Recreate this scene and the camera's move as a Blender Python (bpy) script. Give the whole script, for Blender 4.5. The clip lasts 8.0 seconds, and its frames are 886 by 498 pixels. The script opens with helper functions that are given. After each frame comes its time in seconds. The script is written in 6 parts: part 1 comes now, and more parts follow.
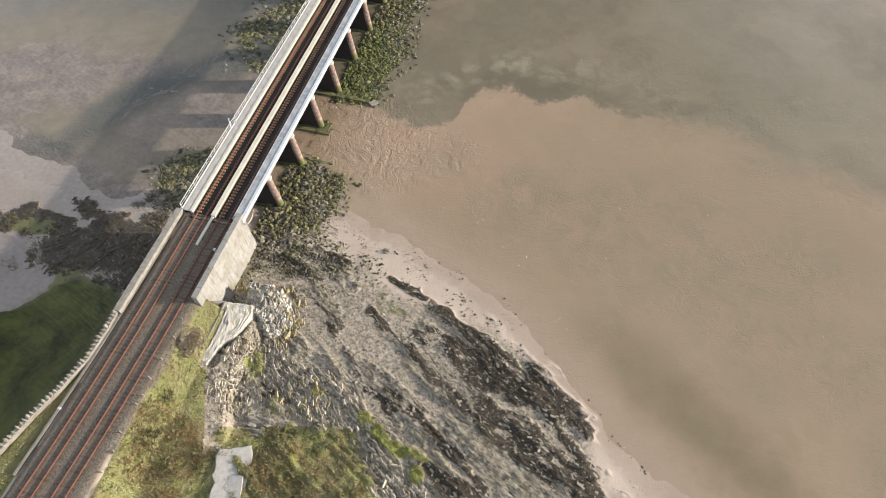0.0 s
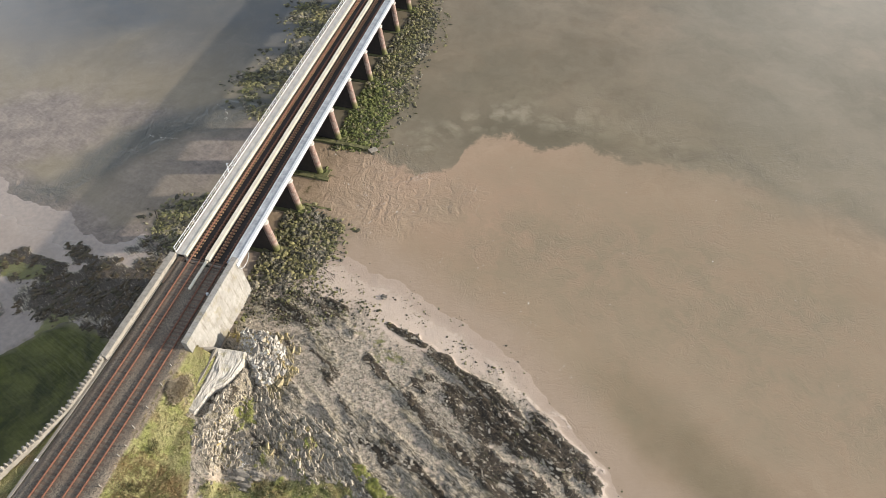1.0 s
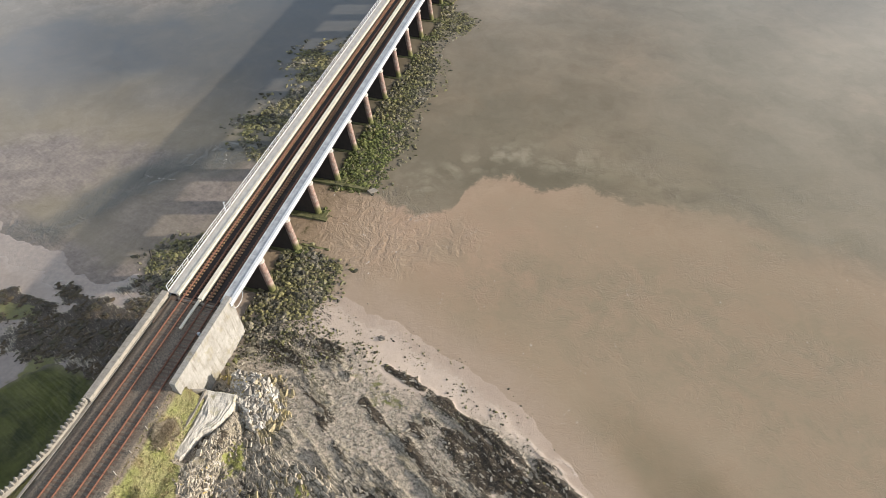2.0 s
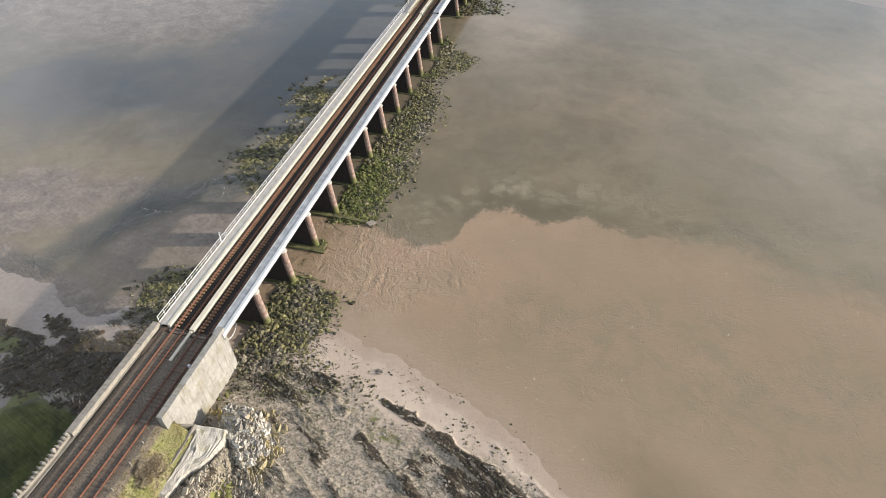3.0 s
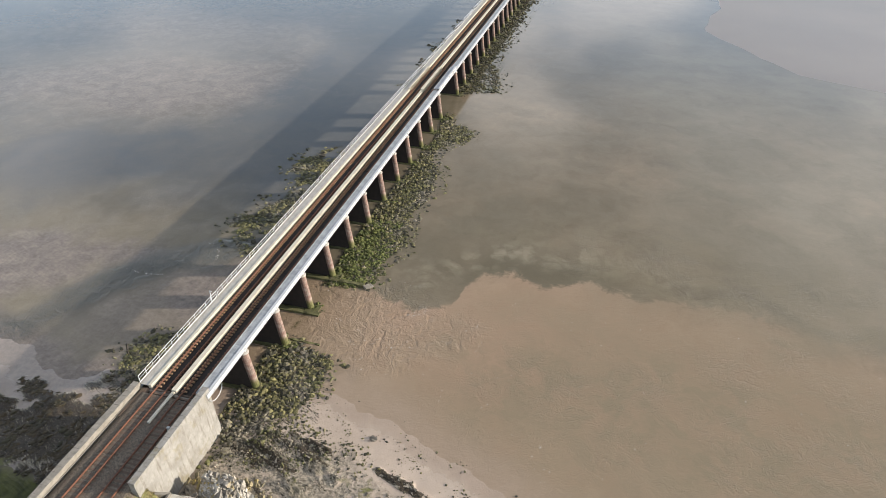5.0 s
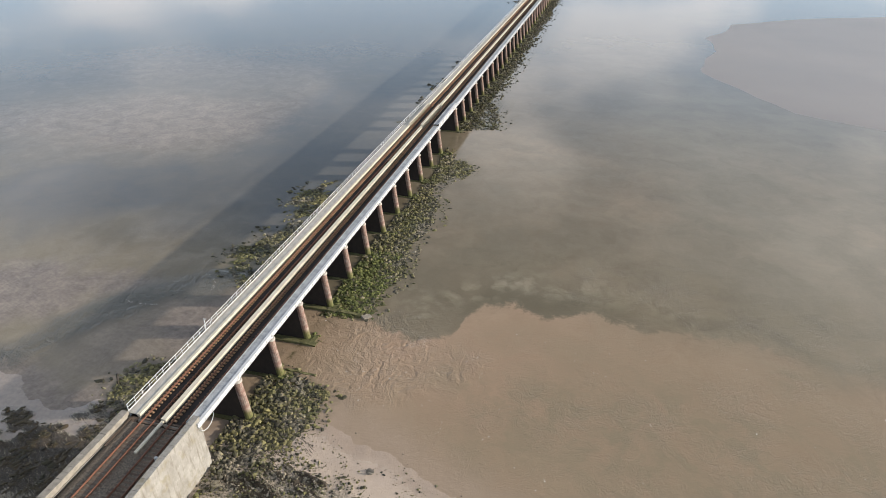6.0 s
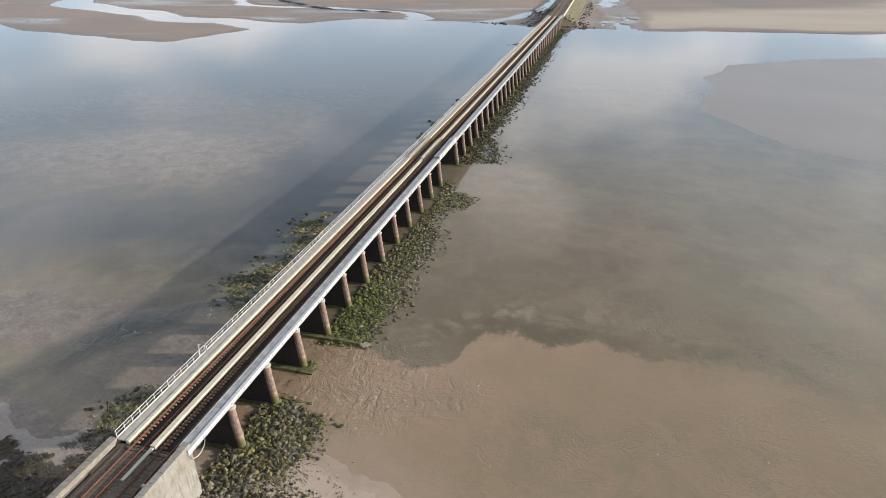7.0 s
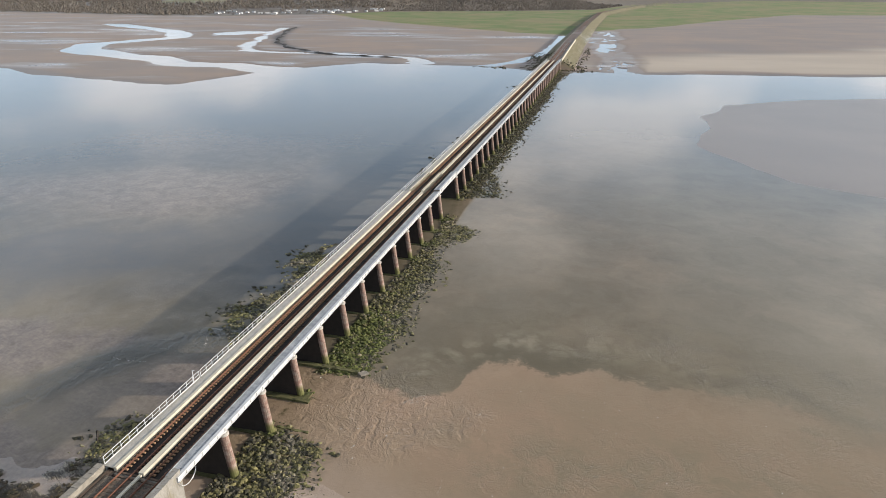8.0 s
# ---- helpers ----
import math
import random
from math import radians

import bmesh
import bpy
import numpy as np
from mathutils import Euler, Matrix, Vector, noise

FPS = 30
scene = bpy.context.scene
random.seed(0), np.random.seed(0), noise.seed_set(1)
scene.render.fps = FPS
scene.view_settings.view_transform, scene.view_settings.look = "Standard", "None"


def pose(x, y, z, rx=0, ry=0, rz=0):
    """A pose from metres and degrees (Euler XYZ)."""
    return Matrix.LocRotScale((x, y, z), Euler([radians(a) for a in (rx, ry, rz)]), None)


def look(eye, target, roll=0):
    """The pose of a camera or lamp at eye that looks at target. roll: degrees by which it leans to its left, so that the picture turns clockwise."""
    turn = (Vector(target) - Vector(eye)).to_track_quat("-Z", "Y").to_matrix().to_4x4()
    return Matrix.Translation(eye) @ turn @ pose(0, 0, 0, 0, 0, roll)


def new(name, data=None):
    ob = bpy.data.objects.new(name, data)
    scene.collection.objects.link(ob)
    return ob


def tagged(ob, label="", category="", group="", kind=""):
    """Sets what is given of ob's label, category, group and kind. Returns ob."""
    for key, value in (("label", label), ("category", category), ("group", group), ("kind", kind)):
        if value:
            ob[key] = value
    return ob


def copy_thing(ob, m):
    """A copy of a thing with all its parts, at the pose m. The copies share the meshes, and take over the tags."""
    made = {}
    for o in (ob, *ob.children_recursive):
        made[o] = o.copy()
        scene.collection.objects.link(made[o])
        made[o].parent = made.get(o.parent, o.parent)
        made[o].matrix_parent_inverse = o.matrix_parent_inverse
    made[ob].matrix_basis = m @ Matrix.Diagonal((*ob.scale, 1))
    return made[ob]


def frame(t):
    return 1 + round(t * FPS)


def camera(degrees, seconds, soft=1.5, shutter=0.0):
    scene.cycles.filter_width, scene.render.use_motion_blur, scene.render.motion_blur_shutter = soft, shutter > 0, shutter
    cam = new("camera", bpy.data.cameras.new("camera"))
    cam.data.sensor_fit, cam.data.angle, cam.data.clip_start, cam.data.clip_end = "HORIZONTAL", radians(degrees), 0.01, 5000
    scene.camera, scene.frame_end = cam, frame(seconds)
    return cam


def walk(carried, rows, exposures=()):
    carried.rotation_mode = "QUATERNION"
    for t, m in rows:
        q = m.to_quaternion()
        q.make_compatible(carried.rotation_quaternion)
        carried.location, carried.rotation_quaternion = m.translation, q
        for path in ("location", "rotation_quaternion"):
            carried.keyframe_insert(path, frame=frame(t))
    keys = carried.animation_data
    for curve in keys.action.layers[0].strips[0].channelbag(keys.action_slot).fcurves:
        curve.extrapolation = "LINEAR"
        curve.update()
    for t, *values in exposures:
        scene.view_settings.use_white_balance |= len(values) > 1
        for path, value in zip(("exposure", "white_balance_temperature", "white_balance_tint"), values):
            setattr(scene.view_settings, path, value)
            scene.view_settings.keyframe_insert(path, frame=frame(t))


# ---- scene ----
cam = camera(69.36, 8.0, soft=0.8)
ROWS = [
    (0.0, 46.357, -50.191, 84.572, 33.812, 15.108, -0.360),
    (0.5, 46.313, -50.370, 83.074, 36.442, 14.985, -0.206),
    (1.0, 46.316, -50.444, 81.475, 39.011, 14.922, -0.156),
    (1.5, 46.390, -50.448, 79.885, 41.520, 14.961, -0.126),
    (3.0, 46.453, -50.425, 75.158, 47.797, 14.951, -0.104),
    (3.5, 46.442, -50.452, 73.650, 49.822, 14.920, -0.047),
    (4.0, 46.371, -50.522, 72.257, 51.781, 14.877, 0.047),
    (4.5, 46.302, -50.619, 70.809, 53.790, 14.810, 0.196),
    (6.0, 46.135, -50.649, 66.187, 59.782, 14.704, 0.449),
    (6.5, 46.097, -50.612, 64.601, 61.711, 14.718, 0.477),
    (7.0, 46.308, -50.681, 63.079, 63.589, 14.814, 0.360),
    (7.5, 46.416, -50.756, 61.451, 65.568, 14.880, 0.314),
    (8.0, 46.449, -50.725, 59.798, 67.533, 14.923, 0.275),
]
walk(cam, [(t, pose(x, y, z, rx, 0, yaw) @ pose(0, 0, 0, 0, 0, roll)) for t, x, y, z, rx, yaw, roll in ROWS], exposures=((0.0, 0.54), (4.0, 0.42), (6.0, 0.22), (8.0, 0.07)))

# ---- world, sun ----
SUN_ELEVATION, SUN_HEADING = radians(14.5), math.atan2(0.966, 0.258)
world = bpy.data.worlds.new("sky")
scene.world = world
world.use_nodes = True
wt = world.node_tree
wt.nodes.clear()
sky = wt.nodes.new("ShaderNodeTexSky")
sky.sky_type = "NISHITA"
sky.sun_disc = False
sky.sun_elevation = SUN_ELEVATION
sky.sun_rotation = SUN_HEADING
sky.air_density, sky.dust_density, sky.ozone_density = 1.0, 1.2, 1.0
place = wt.nodes.new("ShaderNodeTexCoord")
stretch = wt.nodes.new("ShaderNodeMapping")
stretch.inputs["Scale"].default_value = (1.0, 1.0, 2.4)
wt.links.new(place.outputs["Generated"], stretch.inputs["Vector"])
cloud = wt.nodes.new("ShaderNodeTexNoise")
cloud.inputs["Scale"].default_value = 3.2
cloud.inputs["Detail"].default_value = 5.0
cloud.inputs["Roughness"].default_value = 0.5
wt.links.new(stretch.outputs["Vector"], cloud.inputs["Vector"])
cover = wt.nodes.new("ShaderNodeMapRange")
cover.inputs["From Min"].default_value = 0.48
cover.inputs["From Max"].default_value = 0.61
cover.inputs["To Max"].default_value = 0.8
wt.links.new(cloud.outputs["Fac"], cover.inputs["Value"])
height = wt.nodes.new("ShaderNodeSeparateXYZ")
wt.links.new(place.outputs["Generated"], height.inputs[0])
haze = wt.nodes.new("ShaderNodeMapRange")
haze.inputs["From Min"].default_value = 0.0
haze.inputs["From Max"].default_value = 0.55
haze.inputs["To Min"].default_value = 0.75
haze.inputs["To Max"].default_value = 0.0
wt.links.new(height.outputs["Z"], haze.inputs["Value"])
mist = wt.nodes.new("ShaderNodeMix")
mist.data_type = "RGBA"
mist.inputs["B"].default_value = (8.2, 10.2, 12.9, 1)
wt.links.new(haze.outputs["Result"], mist.inputs["Factor"])
wt.links.new(sky.outputs["Color"], mist.inputs["A"])
blend = wt.nodes.new("ShaderNodeMix")
blend.data_type = "RGBA"
blend.inputs["B"].default_value = (11.4, 11.3, 11.5, 1)
wt.links.new(cover.outputs["Result"], blend.inputs["Factor"])
wt.links.new(mist.outputs["Result"], blend.inputs["A"])
back = wt.nodes.new("ShaderNodeBackground")
back.inputs["Strength"].default_value = 0.1135
wt.links.new(blend.outputs["Result"], back.inputs["Color"])
wout = wt.nodes.new("ShaderNodeOutputWorld")
wt.links.new(back.outputs["Background"], wout.inputs["Surface"])

sun_from = Vector((math.sin(SUN_HEADING) * math.cos(SUN_ELEVATION), math.cos(SUN_HEADING) * math.cos(SUN_ELEVATION), math.sin(SUN_ELEVATION)))
sun = new("sun", bpy.data.lights.new("sun", "SUN"))
sun.data.energy = 5.0
sun.data.angle = radians(1.1)
sun.data.color = (1.0, 0.90, 0.78)
sun.matrix_world = look(sun_from * 300, (0, 0, 0))

# ---- materials ----
class Graph:
    """Short hand for building a node material."""

    def __init__(self, name):
        self.material = bpy.data.materials.new(name)
        self.material.use_nodes = True
        self.tree = self.material.node_tree
        self.tree.nodes.clear()
        self.out = self.tree.nodes.new("ShaderNodeOutputMaterial")
        self.bsdf = self.tree.nodes.new("ShaderNodeBsdfPrincipled")
        self.tree.links.new(self.bsdf.outputs[0], self.out.inputs[0])
        self.coords = self.add("ShaderNodeTexCoord").outputs["Object"]

    def add(self, kind, **sockets):
        n = self.tree.nodes.new(kind)
        for key, value in sockets.items():
            self.plug(n.inputs[key.replace("_", " ")], value)
        return n

    def plug(self, socket, value):
        if isinstance(value, bpy.types.NodeSocket):
            self.tree.links.new(value, socket)
        elif isinstance(value, tuple) and len(value) == 3 and socket.type == "RGBA":
            socket.default_value = (*value, 1)
        else:
            socket.default_value = value

    def noise(self, scale, detail=4.0, rough=0.55, vector=None, out="Fac"):
        return self.add("ShaderNodeTexNoise", Vector=vector or self.coords, Scale=scale, Detail=detail, Roughness=rough).outputs[out]

    def cells(self, scale, feature="F1", vector=None, out="Distance"):
        n = self.add("ShaderNodeTexVoronoi", Vector=vector or self.coords, Scale=scale)
        n.feature = feature
        return n.outputs[out]

    def warp(self, scale, rot=0.0):
        """Coordinates turned so that x runs at the angle rot, then scaled."""
        turned = self.add("ShaderNodeMapping", Vector=self.coords, Rotation=(0.0, 0.0, -rot)).outputs[0]
        return self.add("ShaderNodeMapping", Vector=turned, Scale=scale).outputs[0]

    def ramp(self, value, a, b, lo=0.0, hi=1.0):
        return self.add("ShaderNodeMapRange", Value=value, From_Min=a, From_Max=b, To_Min=lo, To_Max=hi).outputs[0]

    def mix(self, fac, a, b):
        n = self.tree.nodes.new("ShaderNodeMix")
        n.data_type = "RGBA"
        self.plug(n.inputs[0], fac)
        self.plug(n.inputs[6], a)
        self.plug(n.inputs[7], b)
        return n.outputs[2]

    def maths(self, op, a, b=0.0):
        n = self.tree.nodes.new("ShaderNodeMath")
        n.operation = op
        self.plug(n.inputs[0], a)
        self.plug(n.inputs[1], b)
        return n.outputs[0]

    def attr(self, name):
        n = self.tree.nodes.new("ShaderNodeAttribute")
        n.attribute_name = name
        return n.outputs["Fac"]

    def island(self):
        return self.add("ShaderNodeNewGeometry").outputs["Random Per Island"]

    def piece(self):
        return self.add("ShaderNodeObjectInfo").outputs["Random"]

    def height(self):
        return self.add("ShaderNodeSeparateXYZ", Vector=self.add("ShaderNodeNewGeometry").outputs["Position"]).outputs["Z"]

    def done(self, color, rough=0.8, bump=None, depth=0.05, strength=0.6, metal=0.0, spec=0.5):
        b = self.bsdf
        self.plug(b.inputs["Base Color"], color)
        self.plug(b.inputs["Roughness"], rough)
        self.plug(b.inputs["Metallic"], metal)
        self.plug(b.inputs["Specular IOR Level"], spec)
        if bump is not None:
            n = self.add("ShaderNodeBump", Height=bump, Distance=depth, Strength=strength)
            self.tree.links.new(n.outputs[0], b.inputs["Normal"])
        return self.material


def plain(name, light, dark, scale, rough=0.8, depth=0.02, metal=0.0, spread=(0.3, 0.7), vary=""):
    """Two colours mixed by noise at two scales, with fine relief."""
    g = Graph(name)
    big, fine = g.noise(scale, 5), g.noise(scale * 7, 3)
    f = g.ramp(g.maths("ADD", g.maths("MULTIPLY", big, 0.65), g.maths("MULTIPLY", fine, 0.35)), *spread)
    c = g.mix(f, dark, light)
    if vary:
        r = g.piece() if vary == "piece" else g.island()
        c = g.mix(g.ramp(r, 0, 1, 0.0, 0.45), c, tuple(v * 0.45 for v in dark))
    return g.done(c, rough, fine, depth, 0.6, metal)


def ground_material():
    g = Graph("shore_ground")
    strata = g.warp((0.4, 1.9, 1.0), radians(-29))
    grain = g.noise(9.0, 5, 0.65)
    mid = g.noise(1.3, 5, 0.6)
    big = g.noise(0.12, 4, 0.55)
    # sand and mud
    sand = g.mix(g.ramp(big, 0.35, 0.65), (0.45, 0.36, 0.285), (0.55, 0.45, 0.36))
    sand = g.mix(g.ramp(grain, 0.35, 0.75, 0.0, 0.35), sand, (0.34, 0.26, 0.20))
    sand = g.mix(g.ramp(g.attr("wet"), 0.7, 1.0, 0.0, 0.5), sand, (0.30, 0.225, 0.165))
    mud = g.mix(g.ramp(g.mix(g.attr("calm"), mid, g.noise(0.012, 4, 0.5)), 0.3, 0.7), (0.21, 0.18, 0.16), (0.30, 0.255, 0.22))
    c = g.mix(g.attr("mud"), sand, mud)
    # far flats: brown sand, a cream band, a wet rim and streaks of standing water
    long = g.noise(1.0, 6, 0.6, g.warp((0.006, 0.022, 1.0), 0.25))
    flat = g.mix(g.ramp(g.noise(0.011, 5, 0.6), 0.36, 0.64), (0.255, 0.205, 0.17), (0.345, 0.245, 0.175))
    flat = g.mix(g.ramp(long, 0.42, 0.66, 0.0, 0.7), flat, (0.225, 0.19, 0.165))
    flat = g.mix(g.attr("cream"), flat, g.mix(g.ramp(long, 0.35, 0.65), (0.45, 0.37, 0.28), (0.52, 0.435, 0.335)))
    flat = g.mix(g.attr("rim"), flat, (0.155, 0.115, 0.085))
    c = g.mix(g.attr("flat"), c, flat)
    c = g.mix(g.attr("dark"), c, (0.035, 0.03, 0.024))
    # shingle: small stones
    stone = g.cells(4.6, out="Color")
    tone = g.add("ShaderNodeSeparateColor", Color=stone).outputs[0]
    shingle = g.mix(tone, (0.165, 0.14, 0.102), (0.44, 0.378, 0.29))
    shingle = g.mix(g.ramp(g.cells(4.6, "DISTANCE_TO_EDGE"), 0.0, 0.06, 0.7, 0.0), shingle, (0.06, 0.055, 0.05))
    c = g.mix(g.maths("MULTIPLY", g.attr("shingle"), g.ramp(mid, 0.3, 0.5)), c, shingle)
    # bedded rock, in long thin beds
    bed = g.noise(1.3, 7, 0.7, strata)
    fine_bed = g.noise(4.2, 5, 0.72, strata)
    rock = g.mix(g.ramp(bed, 0.40, 0.58), (0.085, 0.075, 0.057), (0.35, 0.302, 0.23))
    rock = g.mix(g.ramp(fine_bed, 0.51, 0.63), rock, (0.49, 0.43, 0.34))
    rock = g.mix(g.ramp(fine_bed, 0.48, 0.38), rock, (0.035, 0.03, 0.022))
    rock = g.mix(g.ramp(g.noise(0.3, 5, 0.6), 0.45, 0.6, 0.0, 0.4), rock, (0.24, 0.205, 0.12))
    c = g.mix(g.ramp(g.maths("ADD", g.attr("rock"), g.maths("MULTIPLY", g.maths("SUBTRACT", fine_bed, 0.5), 0.9)), 0.42, 0.54), c, rock)
    pale = g.mix(g.ramp(fine_bed, 0.40, 0.58), (0.13, 0.118, 0.10), (0.62, 0.585, 0.52))
    lichen = g.mix(g.ramp(g.noise(2.2, 4), 0.5, 0.62), pale, (0.36, 0.27, 0.075))
    c = g.mix(g.ramp(g.maths("ADD", g.attr("pale"), g.maths("MULTIPLY", g.maths("SUBTRACT", mid, 0.5), 0.8)), 0.4, 0.6), c, lichen)
    # wrack on the rock, hanging in strands along the beds
    frond = g.noise(2.6, 8, 0.74, strata)
    strand = g.noise(9.0, 4, 0.7, strata)
    wrack = g.mix(g.ramp(strand, 0.40, 0.68), (0.022, 0.018, 0.013), (0.115, 0.086, 0.056))
    wrack = g.mix(g.ramp(strand, 0.62, 0.72, 0.0, 0.7), wrack, (0.33, 0.275, 0.21))
    wf = g.maths("ADD", g.attr("weed"), g.maths("MULTIPLY", g.maths("SUBTRACT", frond, 0.5), 2.4))
    c = g.mix(g.ramp(wf, 0.46, 0.56), c, wrack)
    green = g.mix(mid, (0.10, 0.105, 0.035), (0.18, 0.175, 0.07))
    c = g.mix(g.ramp(g.maths("ADD", g.attr("algae"), g.maths("MULTIPLY", g.maths("SUBTRACT", mid, 0.5), 0.9)), 0.4, 0.65), c, green)
    # turf
    blade = g.noise(7.0, 5, 0.7)
    turf = g.mix(g.ramp(blade, 0.38, 0.62), (0.10, 0.105, 0.035), (0.36, 0.325, 0.155))
    turf = g.mix(g.ramp(g.noise(0.5, 5, 0.65), 0.42, 0.62), turf, g.mix(g.ramp(blade, 0.4, 0.6), (0.12, 0.135, 0.035), (0.27, 0.275, 0.09)))
    turf = g.mix(g.ramp(g.noise(0.35, 6, 0.65), 0.5, 0.64, 0, 0.7), turf, g.mix(g.ramp(blade, 0.4, 0.6), (0.11, 0.085, 0.04), (0.29, 0.215, 0.115)))
    c = g.mix(g.ramp(g.maths("ADD", g.attr("grass"), g.maths("MULTIPLY", g.maths("SUBTRACT", mid, 0.5), 0.7)), 0.4, 0.6), c, turf)
    c = g.mix(g.attr("moss"), c, g.mix(blade, (0.15, 0.165, 0.035), (0.28, 0.29, 0.07)))
    marsh = g.mix(g.ramp(g.noise(0.02, 6), 0.4, 0.62), (0.125, 0.18, 0.05), (0.215, 0.21, 0.085))
    marsh = g.mix(g.ramp(g.noise(0.006, 6, 0.6), 0.48, 0.62, 0.0, 0.75), marsh, (0.25, 0.205, 0.105))
    marsh = g.mix(g.ramp(g.noise(0.05, 5, 0.7), 0.55, 0.7, 0.0, 0.5), marsh, (0.09, 0.11, 0.04))
    c = g.mix(g.attr("marsh"), c, marsh)
    field = g.mix(g.ramp(g.cells(0.006), 0.2, 0.8), (0.12, 0.14, 0.05), (0.30, 0.25, 0.14))
    c = g.mix(g.attr("field"), c, field)
    c = g.mix(g.attr("wood"), c, g.mix(g.ramp(g.noise(0.05, 5), 0.35, 0.65), (0.12, 0.10, 0.08), (0.17, 0.145, 0.115)))
    brow = g.mix(g.ramp(g.noise(0.25, 5), 0.35, 0.65), (0.11, 0.105, 0.05), (0.20, 0.172, 0.11))
    c = g.mix(g.attr("slope"), c, brow)
    ballast = g.mix(g.add("ShaderNodeSeparateColor", Color=g.cells(9.0, out="Color")).outputs[0], (0.06, 0.05, 0.04), (0.22, 0.185, 0.14))
    ballast = g.mix(g.ramp(g.noise(0.4, 4), 0.4, 0.7, 0, 0.5), ballast, (0.14, 0.10, 0.07))
    c = g.mix(g.attr("ballast"), c, ballast)
    relief = g.maths("ADD", g.maths("MULTIPLY", g.maths("MULTIPLY", grain, g.ramp(g.attr("calm"), 0, 1, 1.0, 0.0)), 0.35), g.maths("MULTIPLY", g.maths("MULTIPLY", fine_bed, g.attr("rough")), 1.6))
    relief = g.maths("ADD", relief, g.maths("MULTIPLY", g.maths("MULTIPLY", frond, g.attr("weed")), 1.2))
    wet = g.attr("wet")
    wet = g.maths("ADD", wet, g.maths("MULTIPLY", g.attr("shine"), g.ramp(long, 0.52, 0.66, 0.0, 0.45)))
    rough = g.ramp(g.maths("SUBTRACT", wet, g.maths("MULTIPLY", g.maths("SUBTRACT", mid, 0.5), g.ramp(g.attr("calm"), 0, 1, 0.35, 0.05))), 0.0, 1.0, 0.9, 0.16)
    return g.done(c, rough, relief, 0.16, 0.8)


def water_material():
    g = Graph("silty_water")
    bend = g.noise(0.09, 4, 0.6, out="Color")
    curled = g.add("ShaderNodeVectorMath", Vector=g.coords)
    shift = g.add("ShaderNodeVectorMath", Vector=bend)
    shift.operation = "SCALE"
    shift.inputs["Scale"].default_value = 14.0
    g.tree.links.new(shift.outputs[0], curled.inputs[1])
    curled = curled.outputs[0]
    drift = g.noise(0.05, 7, 0.62, curled)
    swirl = g.noise(0.24, 8, 0.68, curled)
    feather = g.noise(0.06, 10, 0.66, g.add("ShaderNodeMapping", Vector=curled, Scale=(0.85, 1.1, 1.0), Rotation=(0.0, 0.0, 0.6)).outputs[0])
    fine = g.noise(1.3, 6, 0.65)
    # silt plume with a ragged front, hazy where it thins out
    front = g.maths("ADD", g.attr("plume"), g.maths("MULTIPLY", g.maths("SUBTRACT", swirl, 0.5), 0.5))
    front = g.maths("ADD", front, g.maths("MULTIPLY", g.maths("SUBTRACT", fine, 0.5), 0.12))
    crisp, hazy = g.ramp(front, 0.46, 0.55), g.ramp(front, 0.2, 0.85)
    plume = g.maths("ADD", g.maths("MULTIPLY", crisp, g.maths("SUBTRACT", 1.0, g.attr("blur"))), g.maths("MULTIPLY", hazy, g.attr("blur")))
    plume = g.maths("MULTIPLY", plume, g.ramp(feather, 0.3, 0.7, 1.0, 0.72))
    veil = g.maths("MULTIPLY", g.attr("veil"), g.ramp(feather, 0.36, 0.7, 0.0, 0.48))
    silt = g.maths("MAXIMUM", plume, veil)
    base = g.mix(g.ramp(g.maths("ADD", g.maths("MULTIPLY", drift, 0.5), g.maths("MULTIPLY", swirl, 0.5)), 0.36, 0.64), (0.158, 0.133, 0.090), (0.216, 0.183, 0.130))
    # puffs of paler silt rolling up behind the front, in darker clear water
    puff = g.cells(0.28, vector=curled)
    puffs = g.maths("ADD", g.ramp(puff, 0.15, 0.75, 0.5, -0.5), g.maths("MULTIPLY", g.maths("SUBTRACT", swirl, 0.5), 1.6))
    base = g.mix(g.maths("MULTIPLY", g.attr("hollow"), 0.75), base, (0.132, 0.114, 0.076))
    base = g.mix(g.maths("MULTIPLY", g.attr("billow"), g.ramp(puffs, -0.25, 0.45, 0.0, 0.85)), base, (0.285, 0.25, 0.18))
    base = g.mix(g.maths("MULTIPLY", g.attr("milky"), g.ramp(feather, 0.35, 0.65, 0.35, 0.85)), base, (0.268, 0.242, 0.184))
    thick = g.mix(g.ramp(swirl, 0.35, 0.65), (0.315, 0.233, 0.156), (0.36, 0.27, 0.184))
    thick = g.mix(g.maths("MULTIPLY", g.attr("pink"), g.ramp(drift, 0.35, 0.6, 0.2, 0.6)), thick, (0.395, 0.263, 0.18))
    c = g.mix(silt, base, thick)
    c = g.mix(g.maths("MULTIPLY", g.attr("rills"), g.ramp(swirl, 0.38, 0.6, 0.1, 0.65)), c, (0.215, 0.182, 0.12))
    c = g.mix(g.maths("MULTIPLY", g.attr("clear"), g.ramp(feather, 0.3, 0.62, 1.0, 0.75)), c, (0.09, 0.097, 0.105))
    shoal = g.ramp(g.maths("ADD", g.attr("shoal"), g.maths("MULTIPLY", g.maths("SUBTRACT", swirl, 0.5), 0.55)), 0.1, 0.8)
